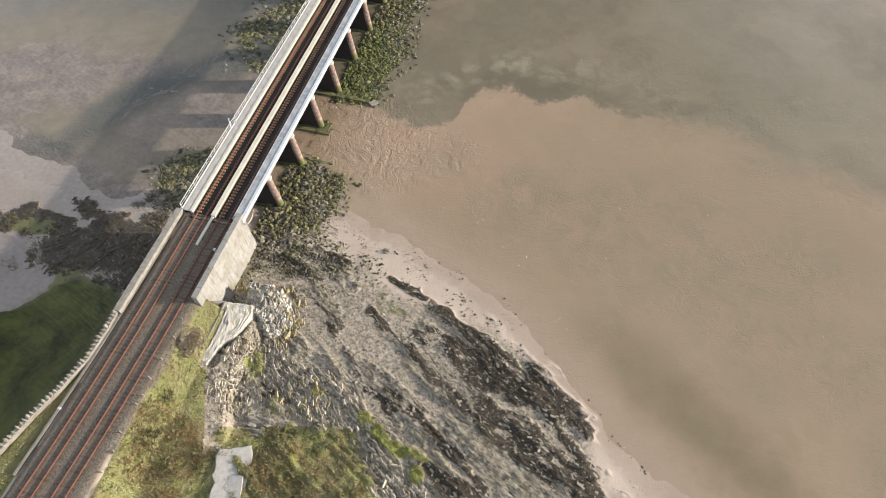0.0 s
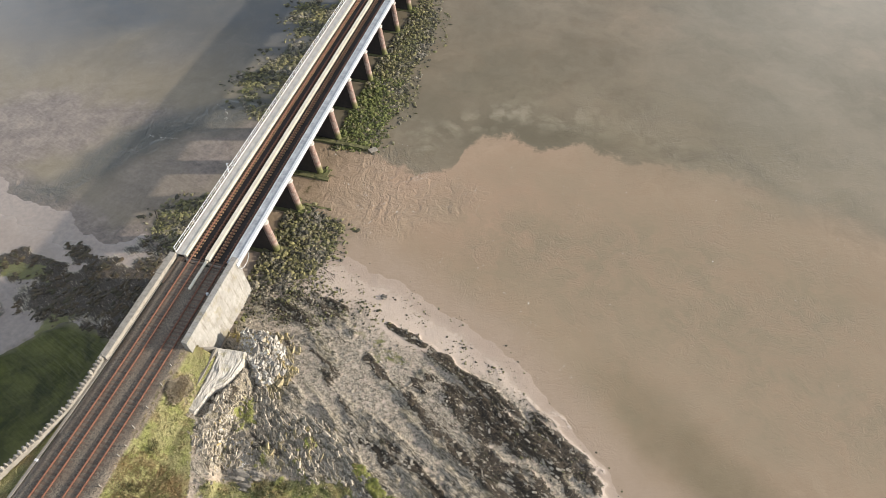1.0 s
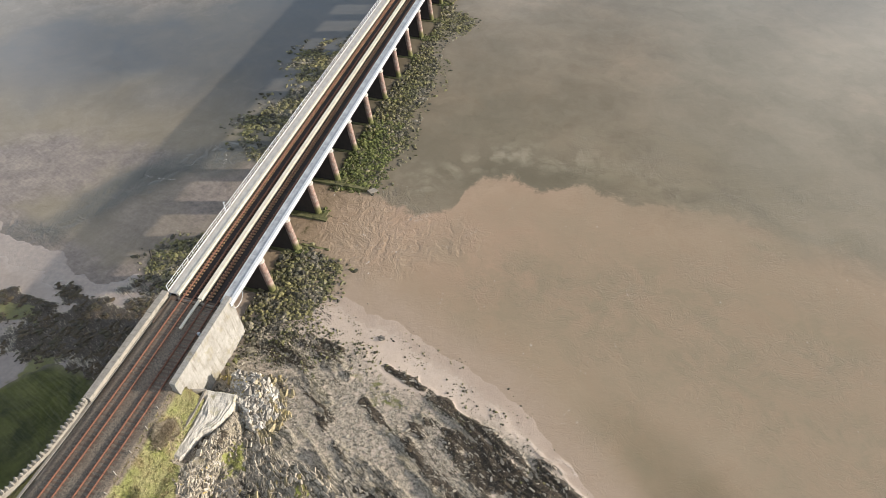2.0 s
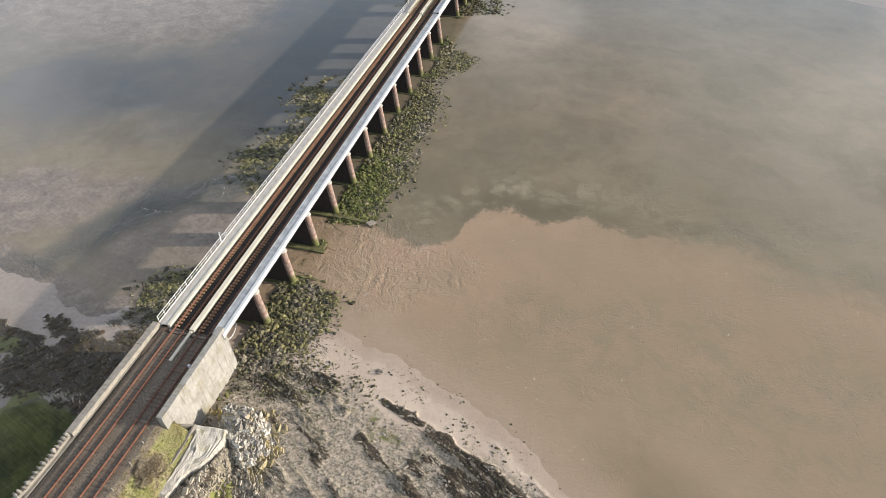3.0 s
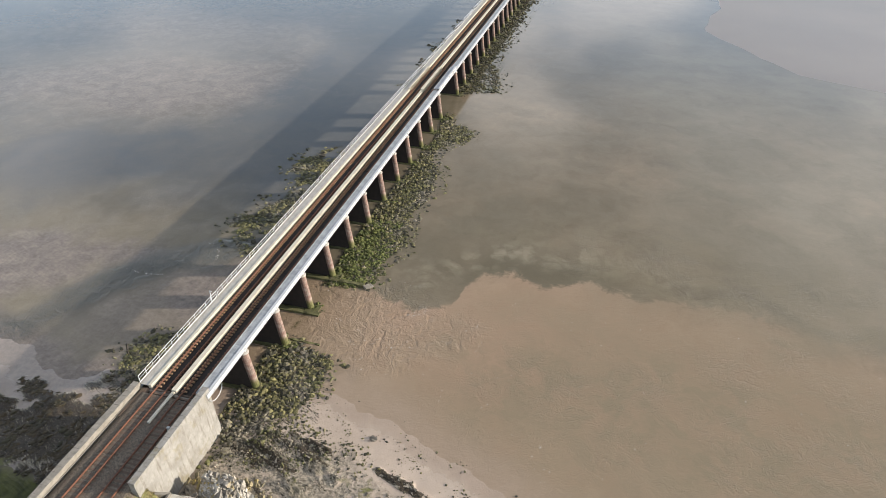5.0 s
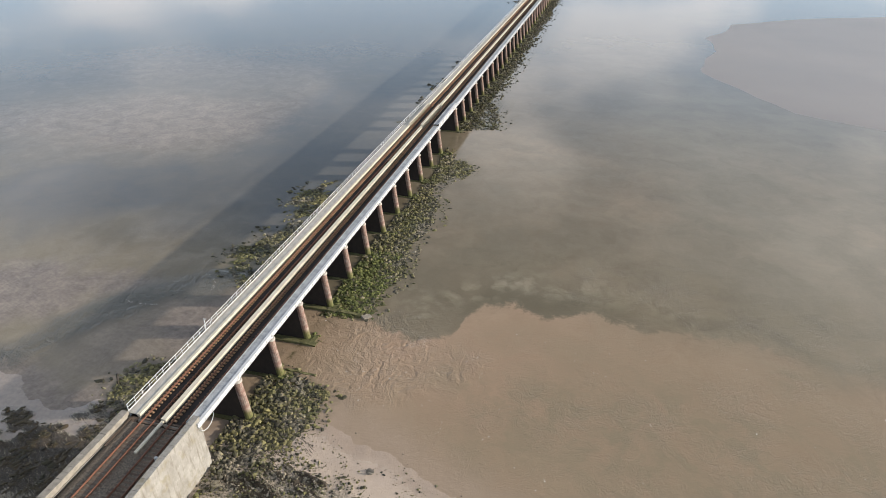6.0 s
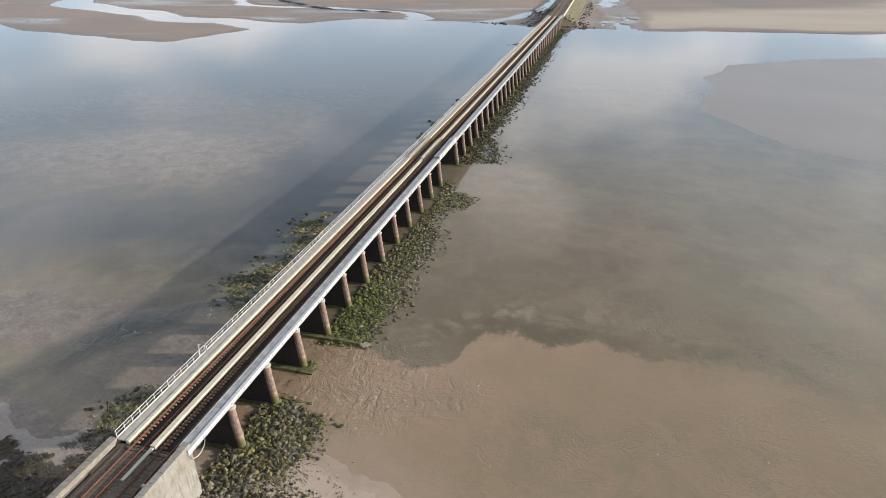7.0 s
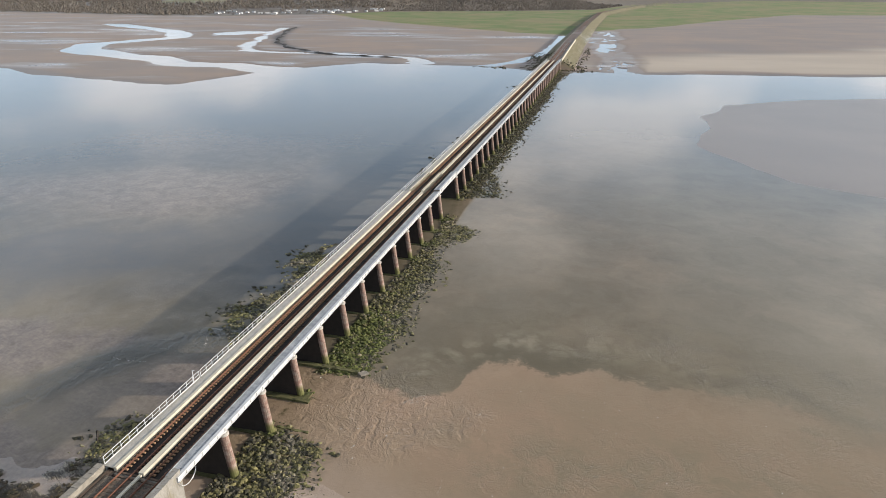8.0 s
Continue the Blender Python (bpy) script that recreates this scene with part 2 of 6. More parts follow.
    c = g.mix(shoal, c, g.mix(g.ramp(g.maths("ADD", g.maths("MULTIPLY", fine, 0.4), g.maths("MULTIPLY", swirl, 0.6)), 0.38, 0.62), (0.13, 0.11, 0.096), (0.262, 0.217, 0.18)))
    c = g.mix(g.maths("MULTIPLY", g.attr("channel"), g.ramp(feather, 0.36, 0.56, 1.0, 0.45)), c, (0.065, 0.066, 0.055))
    c = g.mix(g.attr("deep"), c, (0.115, 0.10, 0.055))
    c = g.mix(g.maths("MULTIPLY", g.attr("shallow"), g.ramp(swirl, 0.3, 0.6, 0.6, 1.0)), c, (0.345, 0.265, 0.195))
    c = g.mix(g.maths("MULTIPLY", g.attr("weedbed"), g.ramp(g.noise(0.7, 5, 0.65), 0.35, 0.55)), c, g.mix(fine, (0.035, 0.036, 0.014), (0.085, 0.08, 0.03)))
    c = g.mix(g.attr("slime"), c, g.mix(g.ramp(swirl, 0.35, 0.65), (0.026, 0.032, 0.008), (0.09, 0.096, 0.024)))
    # ripples, sand ripples, rills and the race below the piers
    ripple = g.noise(1.5, 6, 0.65, g.warp((1.0, 1.7, 1.0), 0.5))
    chop = g.noise(0.12, 5, 0.6)
    sandy = g.noise(0.8, 2, 0.4, g.warp((0.5, 2.4, 1.0), -0.35))
    bump = g.maths("MULTIPLY", ripple, g.maths("MULTIPLY", g.ramp(chop, 0.38, 0.66, 0.12, 0.55), g.maths("SUBTRACT", 1.0, g.attr("calm"))))
    bump = g.maths("ADD", bump, g.maths("MULTIPLY", g.maths("MULTIPLY", sandy, g.attr("shoal")), 0.9))
    crease = g.noise(0.85, 5, 0.62, g.add("ShaderNodeMapping", Vector=curled, Scale=(0.8, 1.3, 1.0), Rotation=(0.0, 0.0, 0.4)).outputs[0])
    ridge = g.maths("SUBTRACT", 1.0, g.maths("ABSOLUTE", g.maths("MULTIPLY", g.maths("SUBTRACT", crease, 0.5), 5.0)))
    bump = g.maths("ADD", bump, g.maths("MULTIPLY", g.maths("MULTIPLY", ridge, g.attr("rills")), g.ramp(chop, 0.4, 0.6, 0.1, 0.5)))
    race = g.noise(0.3, 6, 0.6, g.add("ShaderNodeMapping", Vector=curled, Scale=(1.0, 0.6, 1.0), Rotation=(0.0, 0.0, 0.9)).outputs[0])
    crest = g.maths("SUBTRACT", 1.0, g.maths("ABSOLUTE", g.maths("MULTIPLY", g.maths("SUBTRACT", race, 0.5), 5.0)))
    bump = g.maths("ADD", bump, g.maths("MULTIPLY", g.maths("MULTIPLY", crest, g.attr("race")), 2.6))
    m = g.done(c, g.maths("ADD", g.ramp(drift, 0.3, 0.7, 0.04, 0.10), 0.0), bump, 0.13, 0.5)
    g.bsdf.inputs["IOR"].default_value = 1.33
    return m


def brick_material():
    g = Graph("pier_brick")
    z = g.height()
    course = g.maths("FRACT", g.maths("MULTIPLY", z, 2.2))
    joint = g.ramp(course, 0.0, 0.12, 0.55, 0.0)
    blocks = g.cells(1.6, out="Color")
    tone = g.add("ShaderNodeSeparateColor", Color=blocks).outputs[1]
    c = g.mix(tone, (0.17, 0.098, 0.078), (0.31, 0.198, 0.158))
    c = g.mix(g.ramp(g.noise(0.9, 6, 0.65), 0.45, 0.62, 0, 0.8), c, (0.38, 0.325, 0.28))
    c = g.mix(g.ramp(g.noise(1.0, 5, 0.65, g.warp((3.0, 3.0, 0.3))), 0.52, 0.66, 0.0, 0.7), c, (0.09, 0.065, 0.05))
    c = g.mix(joint, c, (0.11, 0.08, 0.065))
    edge = g.maths("ADD", z, g.maths("MULTIPLY", g.noise(0.8, 4), 2.0))
    c = g.mix(g.ramp(edge, 2.0, 3.0, 0.95, 0.0), c, g.mix(g.noise(3, 4), (0.07, 0.08, 0.02), (0.17, 0.17, 0.05)))
    return g.done(c, 0.85, g.maths("ADD", g.noise(5, 4), g.maths("MULTIPLY", joint, -0.6)), 0.05)


def boulder_material(name, bare):
    """Weedy stones: olive, ochre or bright green by patch, some bare grey, some black with wrack."""
    g = Graph(name)
    r = g.island()
    n = g.noise(2.6, 5, 0.65)
    tint = lambda *v: tuple(k * bare for k in v)
    weed = g.mix(r, tint(0.07, 0.066, 0.024), tint(0.24, 0.215, 0.09))
    grey = g.mix(r, tint(0.10, 0.09, 0.066), tint(0.31, 0.272, 0.205))
    patch = g.noise(0.085, 4, 0.6)
    c = g.mix(g.ramp(patch, 0.48, 0.62, 0.0, 0.8), weed, g.mix(r, tint(0.06, 0.066, 0.02), tint(0.17, 0.165, 0.06)))
    c = g.mix(g.ramp(g.maths("ADD", g.noise(0.22, 3), g.maths("MULTIPLY", g.maths("SUBTRACT", n, 0.5), 0.7)), 0.50, 0.62), c, grey)
    c = g.mix(g.ramp(n, 0.52, 0.7, 0.0, 0.75), c, tint(0.04, 0.038, 0.018))
    fresh = g.maths("FRACT", g.maths("MULTIPLY", r, 17.3))
    c = g.mix(g.ramp(fresh, 0.62, 0.72, 0.0, 0.85), c, (0.026, 0.024, 0.016))
    return g.done(c, 0.75, g.noise(6, 4), 0.12)


def stone_material(name, dark, light, accent, amount):
    g = Graph(name)
    r = g.island()
    c = g.mix(r, dark, light)
    c = g.mix(g.ramp(g.noise(4, 4), 0.42, 0.7, 0, 0.6), c, tuple(v * 0.4 for v in dark))
    c = g.mix(g.ramp(g.noise(0.5, 4), 0.62 - amount, 0.72 - amount, 0, 0.85), c, accent)
    return g.done(c, 0.85, g.noise(7, 4), 0.05)


def leaf_material(name, a, b, tip):
    g = Graph(name)
    r = g.island()
    c = g.mix(r, a, b)
    c = g.mix(g.ramp(g.noise(0.6, 4), 0.45, 0.62), c, tip)
    c = g.mix(g.ramp(g.noise(0.35, 5), 0.48, 0.62, 0, 0.65), c, tuple(v * k for v, k in zip(b, (0.75, 0.62, 0.5))))
    return g.done(c, 0.75, None)


def streaked(name):
    g = Graph(name)
    run = g.noise(1.0, 6, 0.65, g.warp((2.2, 2.2, 0.25)))
    c = g.mix(g.ramp(g.noise(0.6, 6, 0.6), 0.35, 0.65), (0.25, 0.238, 0.212), (0.35, 0.338, 0.308))
    c = g.mix(g.ramp(run, 0.5, 0.68, 0.0, 0.75), c, (0.16, 0.14, 0.11))
    c = g.mix(g.ramp(g.noise(1.4, 6, 0.7), 0.56, 0.66, 0.0, 0.6), c, (0.40, 0.388, 0.355))
    c = g.mix(g.ramp(g.noise(0.35, 5, 0.7), 0.55, 0.66, 0.0, 0.6), c, (0.20, 0.17, 0.085))
    return g.done(c, 0.9, g.noise(3.5, 6, 0.7), 0.12)


def striated_material():
    g = Graph("striated_grey_stone")
    lines = g.noise(2.2, 6, 0.7, g.warp((3.5, 0.35, 1.0), 0.25))
    c = g.mix(g.ramp(lines, 0.35, 0.65), (0.28, 0.26, 0.225), (0.55, 0.52, 0.46))
    c = g.mix(g.ramp(g.noise(0.9, 5), 0.55, 0.7, 0.0, 0.6), c, (0.22, 0.20, 0.09))
    return g.done(c, 0.9, lines, 0.15)


M = {
    "striated": striated_material(),
    "ground": ground_material(),
    "water": water_material(),
    "brick": brick_material(),
    "boulder": boulder_material("weedy_rubble", 1.0),
    "lush_boulder": stone_material("green_weedy_stones", (0.05, 0.062, 0.014), (0.17, 0.185, 0.05), (0.035, 0.045, 0.012), 0.06),
    "foot_stone": boulder_material("dark_shore_cobble", 1.0),
    "dark_boulder": boulder_material("dark_weedy_rubble", 0.5),
    "rock": stone_material("grey_bedded_rock", (0.15, 0.132, 0.10), (0.52, 0.455, 0.355), (0.075, 0.064, 0.042), 0.04),
    "limestone": stone_material("pale_limestone", (0.13, 0.115, 0.095), (0.62, 0.585, 0.51), (0.34, 0.265, 0.11), 0.05),
    "wrack": leaf_material("dark_wrack", (0.028, 0.023, 0.014), (0.10, 0.078, 0.045), (0.05, 0.045, 0.022)),
    "white_paint": plain("white_painted_steel", (0.66, 0.67, 0.67), (0.52, 0.53, 0.53), 1.2, 0.45, 0.004),
    "grey_plate": plain("pale_grey_deck_plate", (0.42, 0.44, 0.45), (0.24, 0.255, 0.265), 0.9, 0.5, 0.004, spread=(0.38, 0.62)),
    "galv": plain("galvanised_rail_steel", (0.74, 0.75, 0.76), (0.52, 0.53, 0.54), 3.0, 0.45, 0.003),
    "walkway": plain("weathered_walkway_grp", (0.50, 0.48, 0.435), (0.32, 0.305, 0.265), 0.5, 0.8, 0.006, spread=(0.38, 0.6)),
    "cream": plain("cream_trough_cover", (0.67, 0.62, 0.505), (0.52, 0.47, 0.365), 0.9, 0.75, 0.006),
    "cap": plain("pale_cap_stone", (0.55, 0.52, 0.47), (0.36, 0.33, 0.29), 2.0, 0.8, 0.02),
    # near-black, painted as the shade in the open depth under the sleepers
    "deck": plain("shade_black_deck_floor", (0.05, 0.04, 0.035), (0.02, 0.018, 0.017), 0.8, 0.9, 0.02),
    "rust": plain("rusted_rail_steel", (0.25, 0.108, 0.062), (0.13, 0.058, 0.037), 2.5, 0.7, 0.004),
    "sleeper": plain("rust_stained_timber", (0.62, 0.40, 0.23), (0.24, 0.125, 0.07), 1.1, 0.85, 0.02, vary="piece"),
    # darker copy of the timber, with the trough and girder shadow in its colour
    "dark_sleeper": plain("shaded_short_timber", (0.30, 0.15, 0.095), (0.10, 0.052, 0.036), 1.1, 0.85, 0.02, vary="piece"),
    "sleeper_rest": plain("rust_stained_timber_run", (0.62, 0.40, 0.23), (0.24, 0.125, 0.07), 1.1, 0.85, 0.02, vary="island"),
    "bed_sleeper": plain("dusty_ballast_sleeper", (0.20, 0.14, 0.10), (0.09, 0.066, 0.05), 1.6, 0.9, 0.02, vary="piece"),
    "render": streaked("limewashed_abutment_stone"),
    "wall": plain("pale_wall_stone", (0.40, 0.37, 0.315), (0.20, 0.18, 0.15), 1.6, 0.9, 0.05, vary="piece"),
    "concrete": plain("weathered_concrete", (0.29, 0.268, 0.23), (0.17, 0.155, 0.13), 0.7, 0.9, 0.03),
    "dark_timber": plain("old_wet_timber", (0.07, 0.06, 0.05), (0.03, 0.027, 0.024), 3.0, 0.8, 0.02),
    "grass": leaf_material("coarse_grass", (0.12, 0.118, 0.042), (0.39, 0.34, 0.185), (0.18, 0.182, 0.065)),
    "twig": plain("dry_tan_twigs", (0.46, 0.385, 0.27), (0.27, 0.215, 0.14), 1.5, 0.85, 0.01),
    "bracken": leaf_material("dead_bracken", (0.15, 0.11, 0.05), (0.36, 0.27, 0.14), (0.22, 0.18, 0.08)),
    "bramble": leaf_material("dark_bramble", (0.05, 0.055, 0.02), (0.17, 0.145, 0.065), (0.085, 0.095, 0.03)),
    "woods": leaf_material("winter_woodland", (0.15, 0.13, 0.112), (0.22, 0.195, 0.172), (0.16, 0.15, 0.125)),
    "lichen": stone_material("lichen_covered_rock", (0.14, 0.118, 0.07), (0.42, 0.35, 0.20), (0.34, 0.265, 0.09), 0.06),
    "rock_face": plain("grey_rock_face", (0.33, 0.30, 0.25), (0.13, 0.115, 0.095), 1.4, 0.85, 0.08),
    # brick with the deep shade under the deck put into its colour
    "infill": plain("shade_dark_brick", (0.045, 0.033, 0.027), (0.02, 0.016, 0.014), 1.2, 0.9, 0.04),
    "foam": plain("river_foam", (0.75, 0.72, 0.66), (0.55, 0.51, 0.45), 4.0, 0.9, 0.01),
    "sill": plain("weedy_stone_sill", (0.20, 0.19, 0.085), (0.06, 0.062, 0.022), 1.3, 0.9, 0.05),
    "caravan": plain("white_caravan_shell", (0.8, 0.8, 0.8), (0.6, 0.6, 0.6), 0.3, 0.4, 0.002),
}

# ---- helpers for meshes ----
def part(name, bm, material, parent, label=""):
    """One bmesh as one mesh object under a thing or a part."""
    me = bpy.data.meshes.new(name)
    bm.to_mesh(me)
    bm.free()
    me.materials.append(M[material])
    ob = new(name, me)
    ob.parent = parent
    return tagged(ob, label)


def thing(name, label, category, group="", at=(0, 0, 0)):
    ob = new(name)
    ob.location = at
    ob.empty_display_size = 0.3
    return tagged(ob, label, category, group)


def mesh_of(name, verts, faces, material, smooth=False):
    me = bpy.data.meshes.new(name)
    me.from_pydata([tuple(v) for v in verts], [], [tuple(f) for f in faces])
    me.materials.append(M[material])
    if smooth:
        me.polygons.foreach_set("use_smooth", [True] * len(me.polygons))
    return me


def box(bm, x0, x1, y0, y1, z0, z1, bevel=0.0):
    made = bmesh.ops.create_cube(bm, size=1.0)["verts"]
    for v in made:
        v.co = Vector((x0 + (v.co.x + 0.5) * (x1 - x0), y0 + (v.co.y + 0.5) * (y1 - y0), z0 + (v.co.z + 0.5) * (z1 - z0)))
    if bevel:
        edges = list({e for v in made for e in v.link_edges})
        bmesh.ops.bevel(bm, geom=edges, offset=bevel, segments=1, affect="EDGES")
    return bm


def sweep(bm, section, path, closed=True):
    """A section of (across, up) pairs carried along a path of (x, y, z)."""
    rings = []
    for i, p in enumerate(path):
        a, b = Vector(path[max(i - 1, 0)]), Vector(path[min(i + 1, len(path) - 1)])
        way = (b - a).normalized()
        side = Vector((way.y, -way.x, 0)).normalized()
        rings.append([bm.verts.new(Vector(p) + side * s + Vector((0, 0, u))) for s, u in section])
    n = len(section)
    for r, q in zip(rings, rings[1:]):
        for k in range(n if closed else n - 1):
            bm.faces.new((r[k], r[(k + 1) % n], q[(k + 1) % n], q[k]))
    if closed:
        bm.faces.new(rings[0][::-1])
        bm.faces.new(rings[-1])
    bmesh.ops.recalc_face_normals(bm, faces=bm.faces)
    return bm


def lattice(i, j, seed):
    h = np.sin(i * 127.1 + j * 311.7 + seed * 74.7) * 43758.5453
    return h - np.floor(h)


def smooth_noise(x, y, seed=0):
    i, j = np.floor(x), np.floor(y)
    u, v = x - i, y - j
    u, v = u * u * (3 - 2 * u), v * v * (3 - 2 * v)
    a = lattice(i, j, seed) * (1 - u) + lattice(i + 1, j, seed) * u
    b = lattice(i, j + 1, seed) * (1 - u) + lattice(i + 1, j + 1, seed) * u
    return a * (1 - v) + b * v


def fbm(x, y, size, octaves=4, seed=0, keep=0.5):
    """Noise between about -1 and 1 with lumps of that size."""
    total, weight, amount = 0.0, 0.0, 1.0
    for k in range(octaves):
        s = 2.0 ** k / size
        total = total + amount * (smooth_noise(x * s + 13.7 * k, y * s - 7.1 * k, seed + k) * 2 - 1)
        weight += amount
        amount *= keep
    return total / weight * 1.6


def step(v, a, b):
    t = np.clip((v - a) / (b - a), 0, 1)
    return t * t * (3 - 2 * t)


def blob(x, y, cx, cy, rx, ry, turn=0.0, soft=0.35, ragged=0.0, seed=0):
    """1 inside an ellipse, falling to 0 over its soft rim."""
    c, s = math.cos(radians(turn)), math.sin(radians(turn))
    u, v = ((x - cx) * c + (y - cy) * s) / rx, (-(x - cx) * s + (y - cy) * c) / ry
    r = np.sqrt(u * u + v * v)
    if ragged:
        r = r + ragged * fbm(x, y, max(min(rx, ry), 0.5) * 0.7, 4, seed)
    return 1 - step(r, 1 - soft, 1 + soft)


def line_distance(x, y, line):
    best = np.full(np.shape(x), 1e9)
    for (ax, ay), (bx, by) in zip(line, line[1:]):
        dx, dy = bx - ax, by - ay
        t = np.clip(((x - ax) * dx + (y - ay) * dy) / (dx * dx + dy * dy), 0, 1)
        best = np.minimum(best, np.hypot(x - ax - t * dx, y - ay - t * dy))
    return best


def along(x, pairs):
    return np.interp(x, [p[0] for p in pairs], [p[1] for p in pairs])


def graded(spans):
    """Coordinates over spans of (start, end, step)."""
    out = []
    for a, b, s in spans:
        out.append(np.linspace(a, b, max(2, int(round((b - a) / s)) + 1))[:-1])
    return np.concatenate(out + [np.array([spans[-1][1]])])


def sheet(name, xs, ys, height, fields, material, keep=None):
    gx, gy = np.meshgrid(xs, ys)
    gx, gy = gx.ravel(), gy.ravel()
    z = height(gx, gy)
    nx, ny = len(xs), len(ys)
    i = (np.arange(ny - 1)[:, None] * nx + np.arange(nx - 1)[None, :]).ravel()
    quads = np.stack([i, i + 1, i + nx + 1, i + nx], 1)
    if keep is not None:
        quads = quads[keep(gx, gy)[quads].any(axis=1)]
    me = bpy.data.meshes.new(name)
    me.vertices.add(len(gx))
    me.vertices.foreach_set("co", np.stack([gx, gy, z], 1).astype(np.float32).ravel())
    me.loops.add(len(quads) * 4)
    me.loops.foreach_set("vertex_index", quads.astype(np.int32).ravel())
    me.polygons.add(len(quads))
    me.polygons.foreach_set("loop_start", np.arange(len(quads), dtype=np.int32) * 4)
    me.polygons.foreach_set("loop_total", np.full(len(quads), 4, dtype=np.int32))
    me.polygons.foreach_set("use_smooth", np.ones(len(quads), dtype=bool))
    me.update(calc_edges=True)
    for key, values in fields(gx, gy, z).items():
        a = me.attributes.new(key, "FLOAT", "POINT")
        a.data.foreach_set("value", np.clip(values, 0, 1).astype(np.float32))
    me.materials.append(M[material])
    return new(name, me)


# ---- plan of the place ----
DECK_END, FAR_END = -3.3, 455.0
PITCH, FIRST_PIER = 9.4, 6.2
LONG_FROM, LONG_TO = FIRST_PIER + 11 * PITCH, 128.5
PIERS = [FIRST_PIER + PITCH * k for k in range(12)] + [LONG_TO + PITCH * k for k in range(35) if LONG_TO + PITCH * k < FAR_END - 5]
RAIL_Z = 7.3


def track_x(y):
    """Middle between the two tracks."""
    near = -2.15 - 0.00115 * np.minimum(0, y + 14) ** 2
    return near + along(y, ((455, 0), (657, -4.5), (994, -6.5), (1400, -3.5), (1715, 37), (2556, 186), (4800, 700)))


SHORE = ((-400, 90), (-140, 30), (-80, 16), (-51, 8), (-38, 5.5), (-25, 2.5), (-14, 2), (-5, 4), (5, 6), (13, 8), (23, 5.7), (34, 0.7), (41, -1.6), (47, -6),
         (53.5, -11.5), (58, -16), (63, -20.4), (67, -23), (72, -24.5), (90, -36), (140, -70), (400, -260), (5000, -2500))
FAR_SHORE = ((-5000, 900), (-900, 440), (-400, 340), (-300, 312), (-226, 302), (-200, 400), (-153, 456), (-56, 462), (-30, 452), (0, 438), (30, 450), (60, 447),
             (87, 453), (228, 479), (600, 530), (5000, 1100))
BANK_EDGE = ((120, 260), (150, 165), (164, 129), (174, 104), (202, 91), (222, 77), (259, 90), (286, 87), (308, 97), (324, 105), (354, 142), (377, 196), (410, 300), (430, 900))
MEANDER = ((-725, 837), (-613, 773), (-520, 715), (-465, 640), (-480, 575), (-492, 535), (-455, 475), (-395, 450), (-338, 435), (-300, 410), (-250, 408), (-200, 390))
CREEK = ((-432, 838), (-372, 668), (-345, 610), (-330, 560), (-300, 520), (-262, 512), (-215, 520), (-165, 512), (-130, 505), (-110, 470))
DARK_BANK = ((-417, 841), (-349, 672), (-311, 600), (-254, 535), (-197, 500), (-145, 500))
GULLY = ((-60, 455), (-38, 500), (-28, 560), (-22, 640), (-25, 760), (-30, 980))
GULLY_EAST = ((48, 440), (40, 520), (32, 620), (26, 740), (24, 900))


def inland(x, y):
    """Metres up the near shore from the water's edge, below 0 in the water."""
    return (along(x, SHORE) - y) * 0.76 + 0.55 * fbm(x, y, 5.0, 4, 3) + 0.25 * fbm(x, y, 1.4, 3, 5) + step(-x, 10, 22) * (2.4 * fbm(x, y, 9.0, 4, 7) - 0.8)


def beds(x, y):
    """Saw-toothed edges of tilted rock beds that run along the shore."""
    u, v = 0.875 * x - 0.485 * y, 0.485 * x + 0.875 * y
    v = v + 1.1 * fbm(u, v, 9.0, 3, 21) + 0.22 * fbm(u * 0.5, v, 1.5, 2, 22)
    p = v / 0.95 + 0.5 * np.sin(v * 0.6)
    saw = p - np.floor(p)
    gate = np.clip(0.45 + 0.75 * fbm(u * 0.22, v, 1.2, 3, 23), 0, 1.2)
    q = v / 0.36 + 0.8 * fbm(u * 0.25, v, 1.6, 2, 26)
    fine = (q - np.floor(q)) * np.clip(0.45 + 0.9 * fbm(u * 0.3, v, 1.4, 3, 27), 0, 1)
    return saw * gate + 0.55 * fine


KNOWN = {}


def masks(x, y):
    """The cover of the near shore; the last answer is kept."""
    key = (len(x), float(x[0]), float(y[-1]), float(x.sum()), float(y.sum())) if len(x) else 0
    if key not in KNOWN:
        KNOWN.clear()
        close = (y < 105) & (np.abs(x) < 150) & (y > -150)
        part_of = cover_of(x[close], y[close])
        KNOWN[key] = {}
        for name, values in part_of.items():
            KNOWN[key][name] = np.zeros(len(x))
            KNOWN[key][name][close] = values
        KNOWN[key]["d"][~close] = inland(x[~close], y[~close])
    return KNOWN[key]


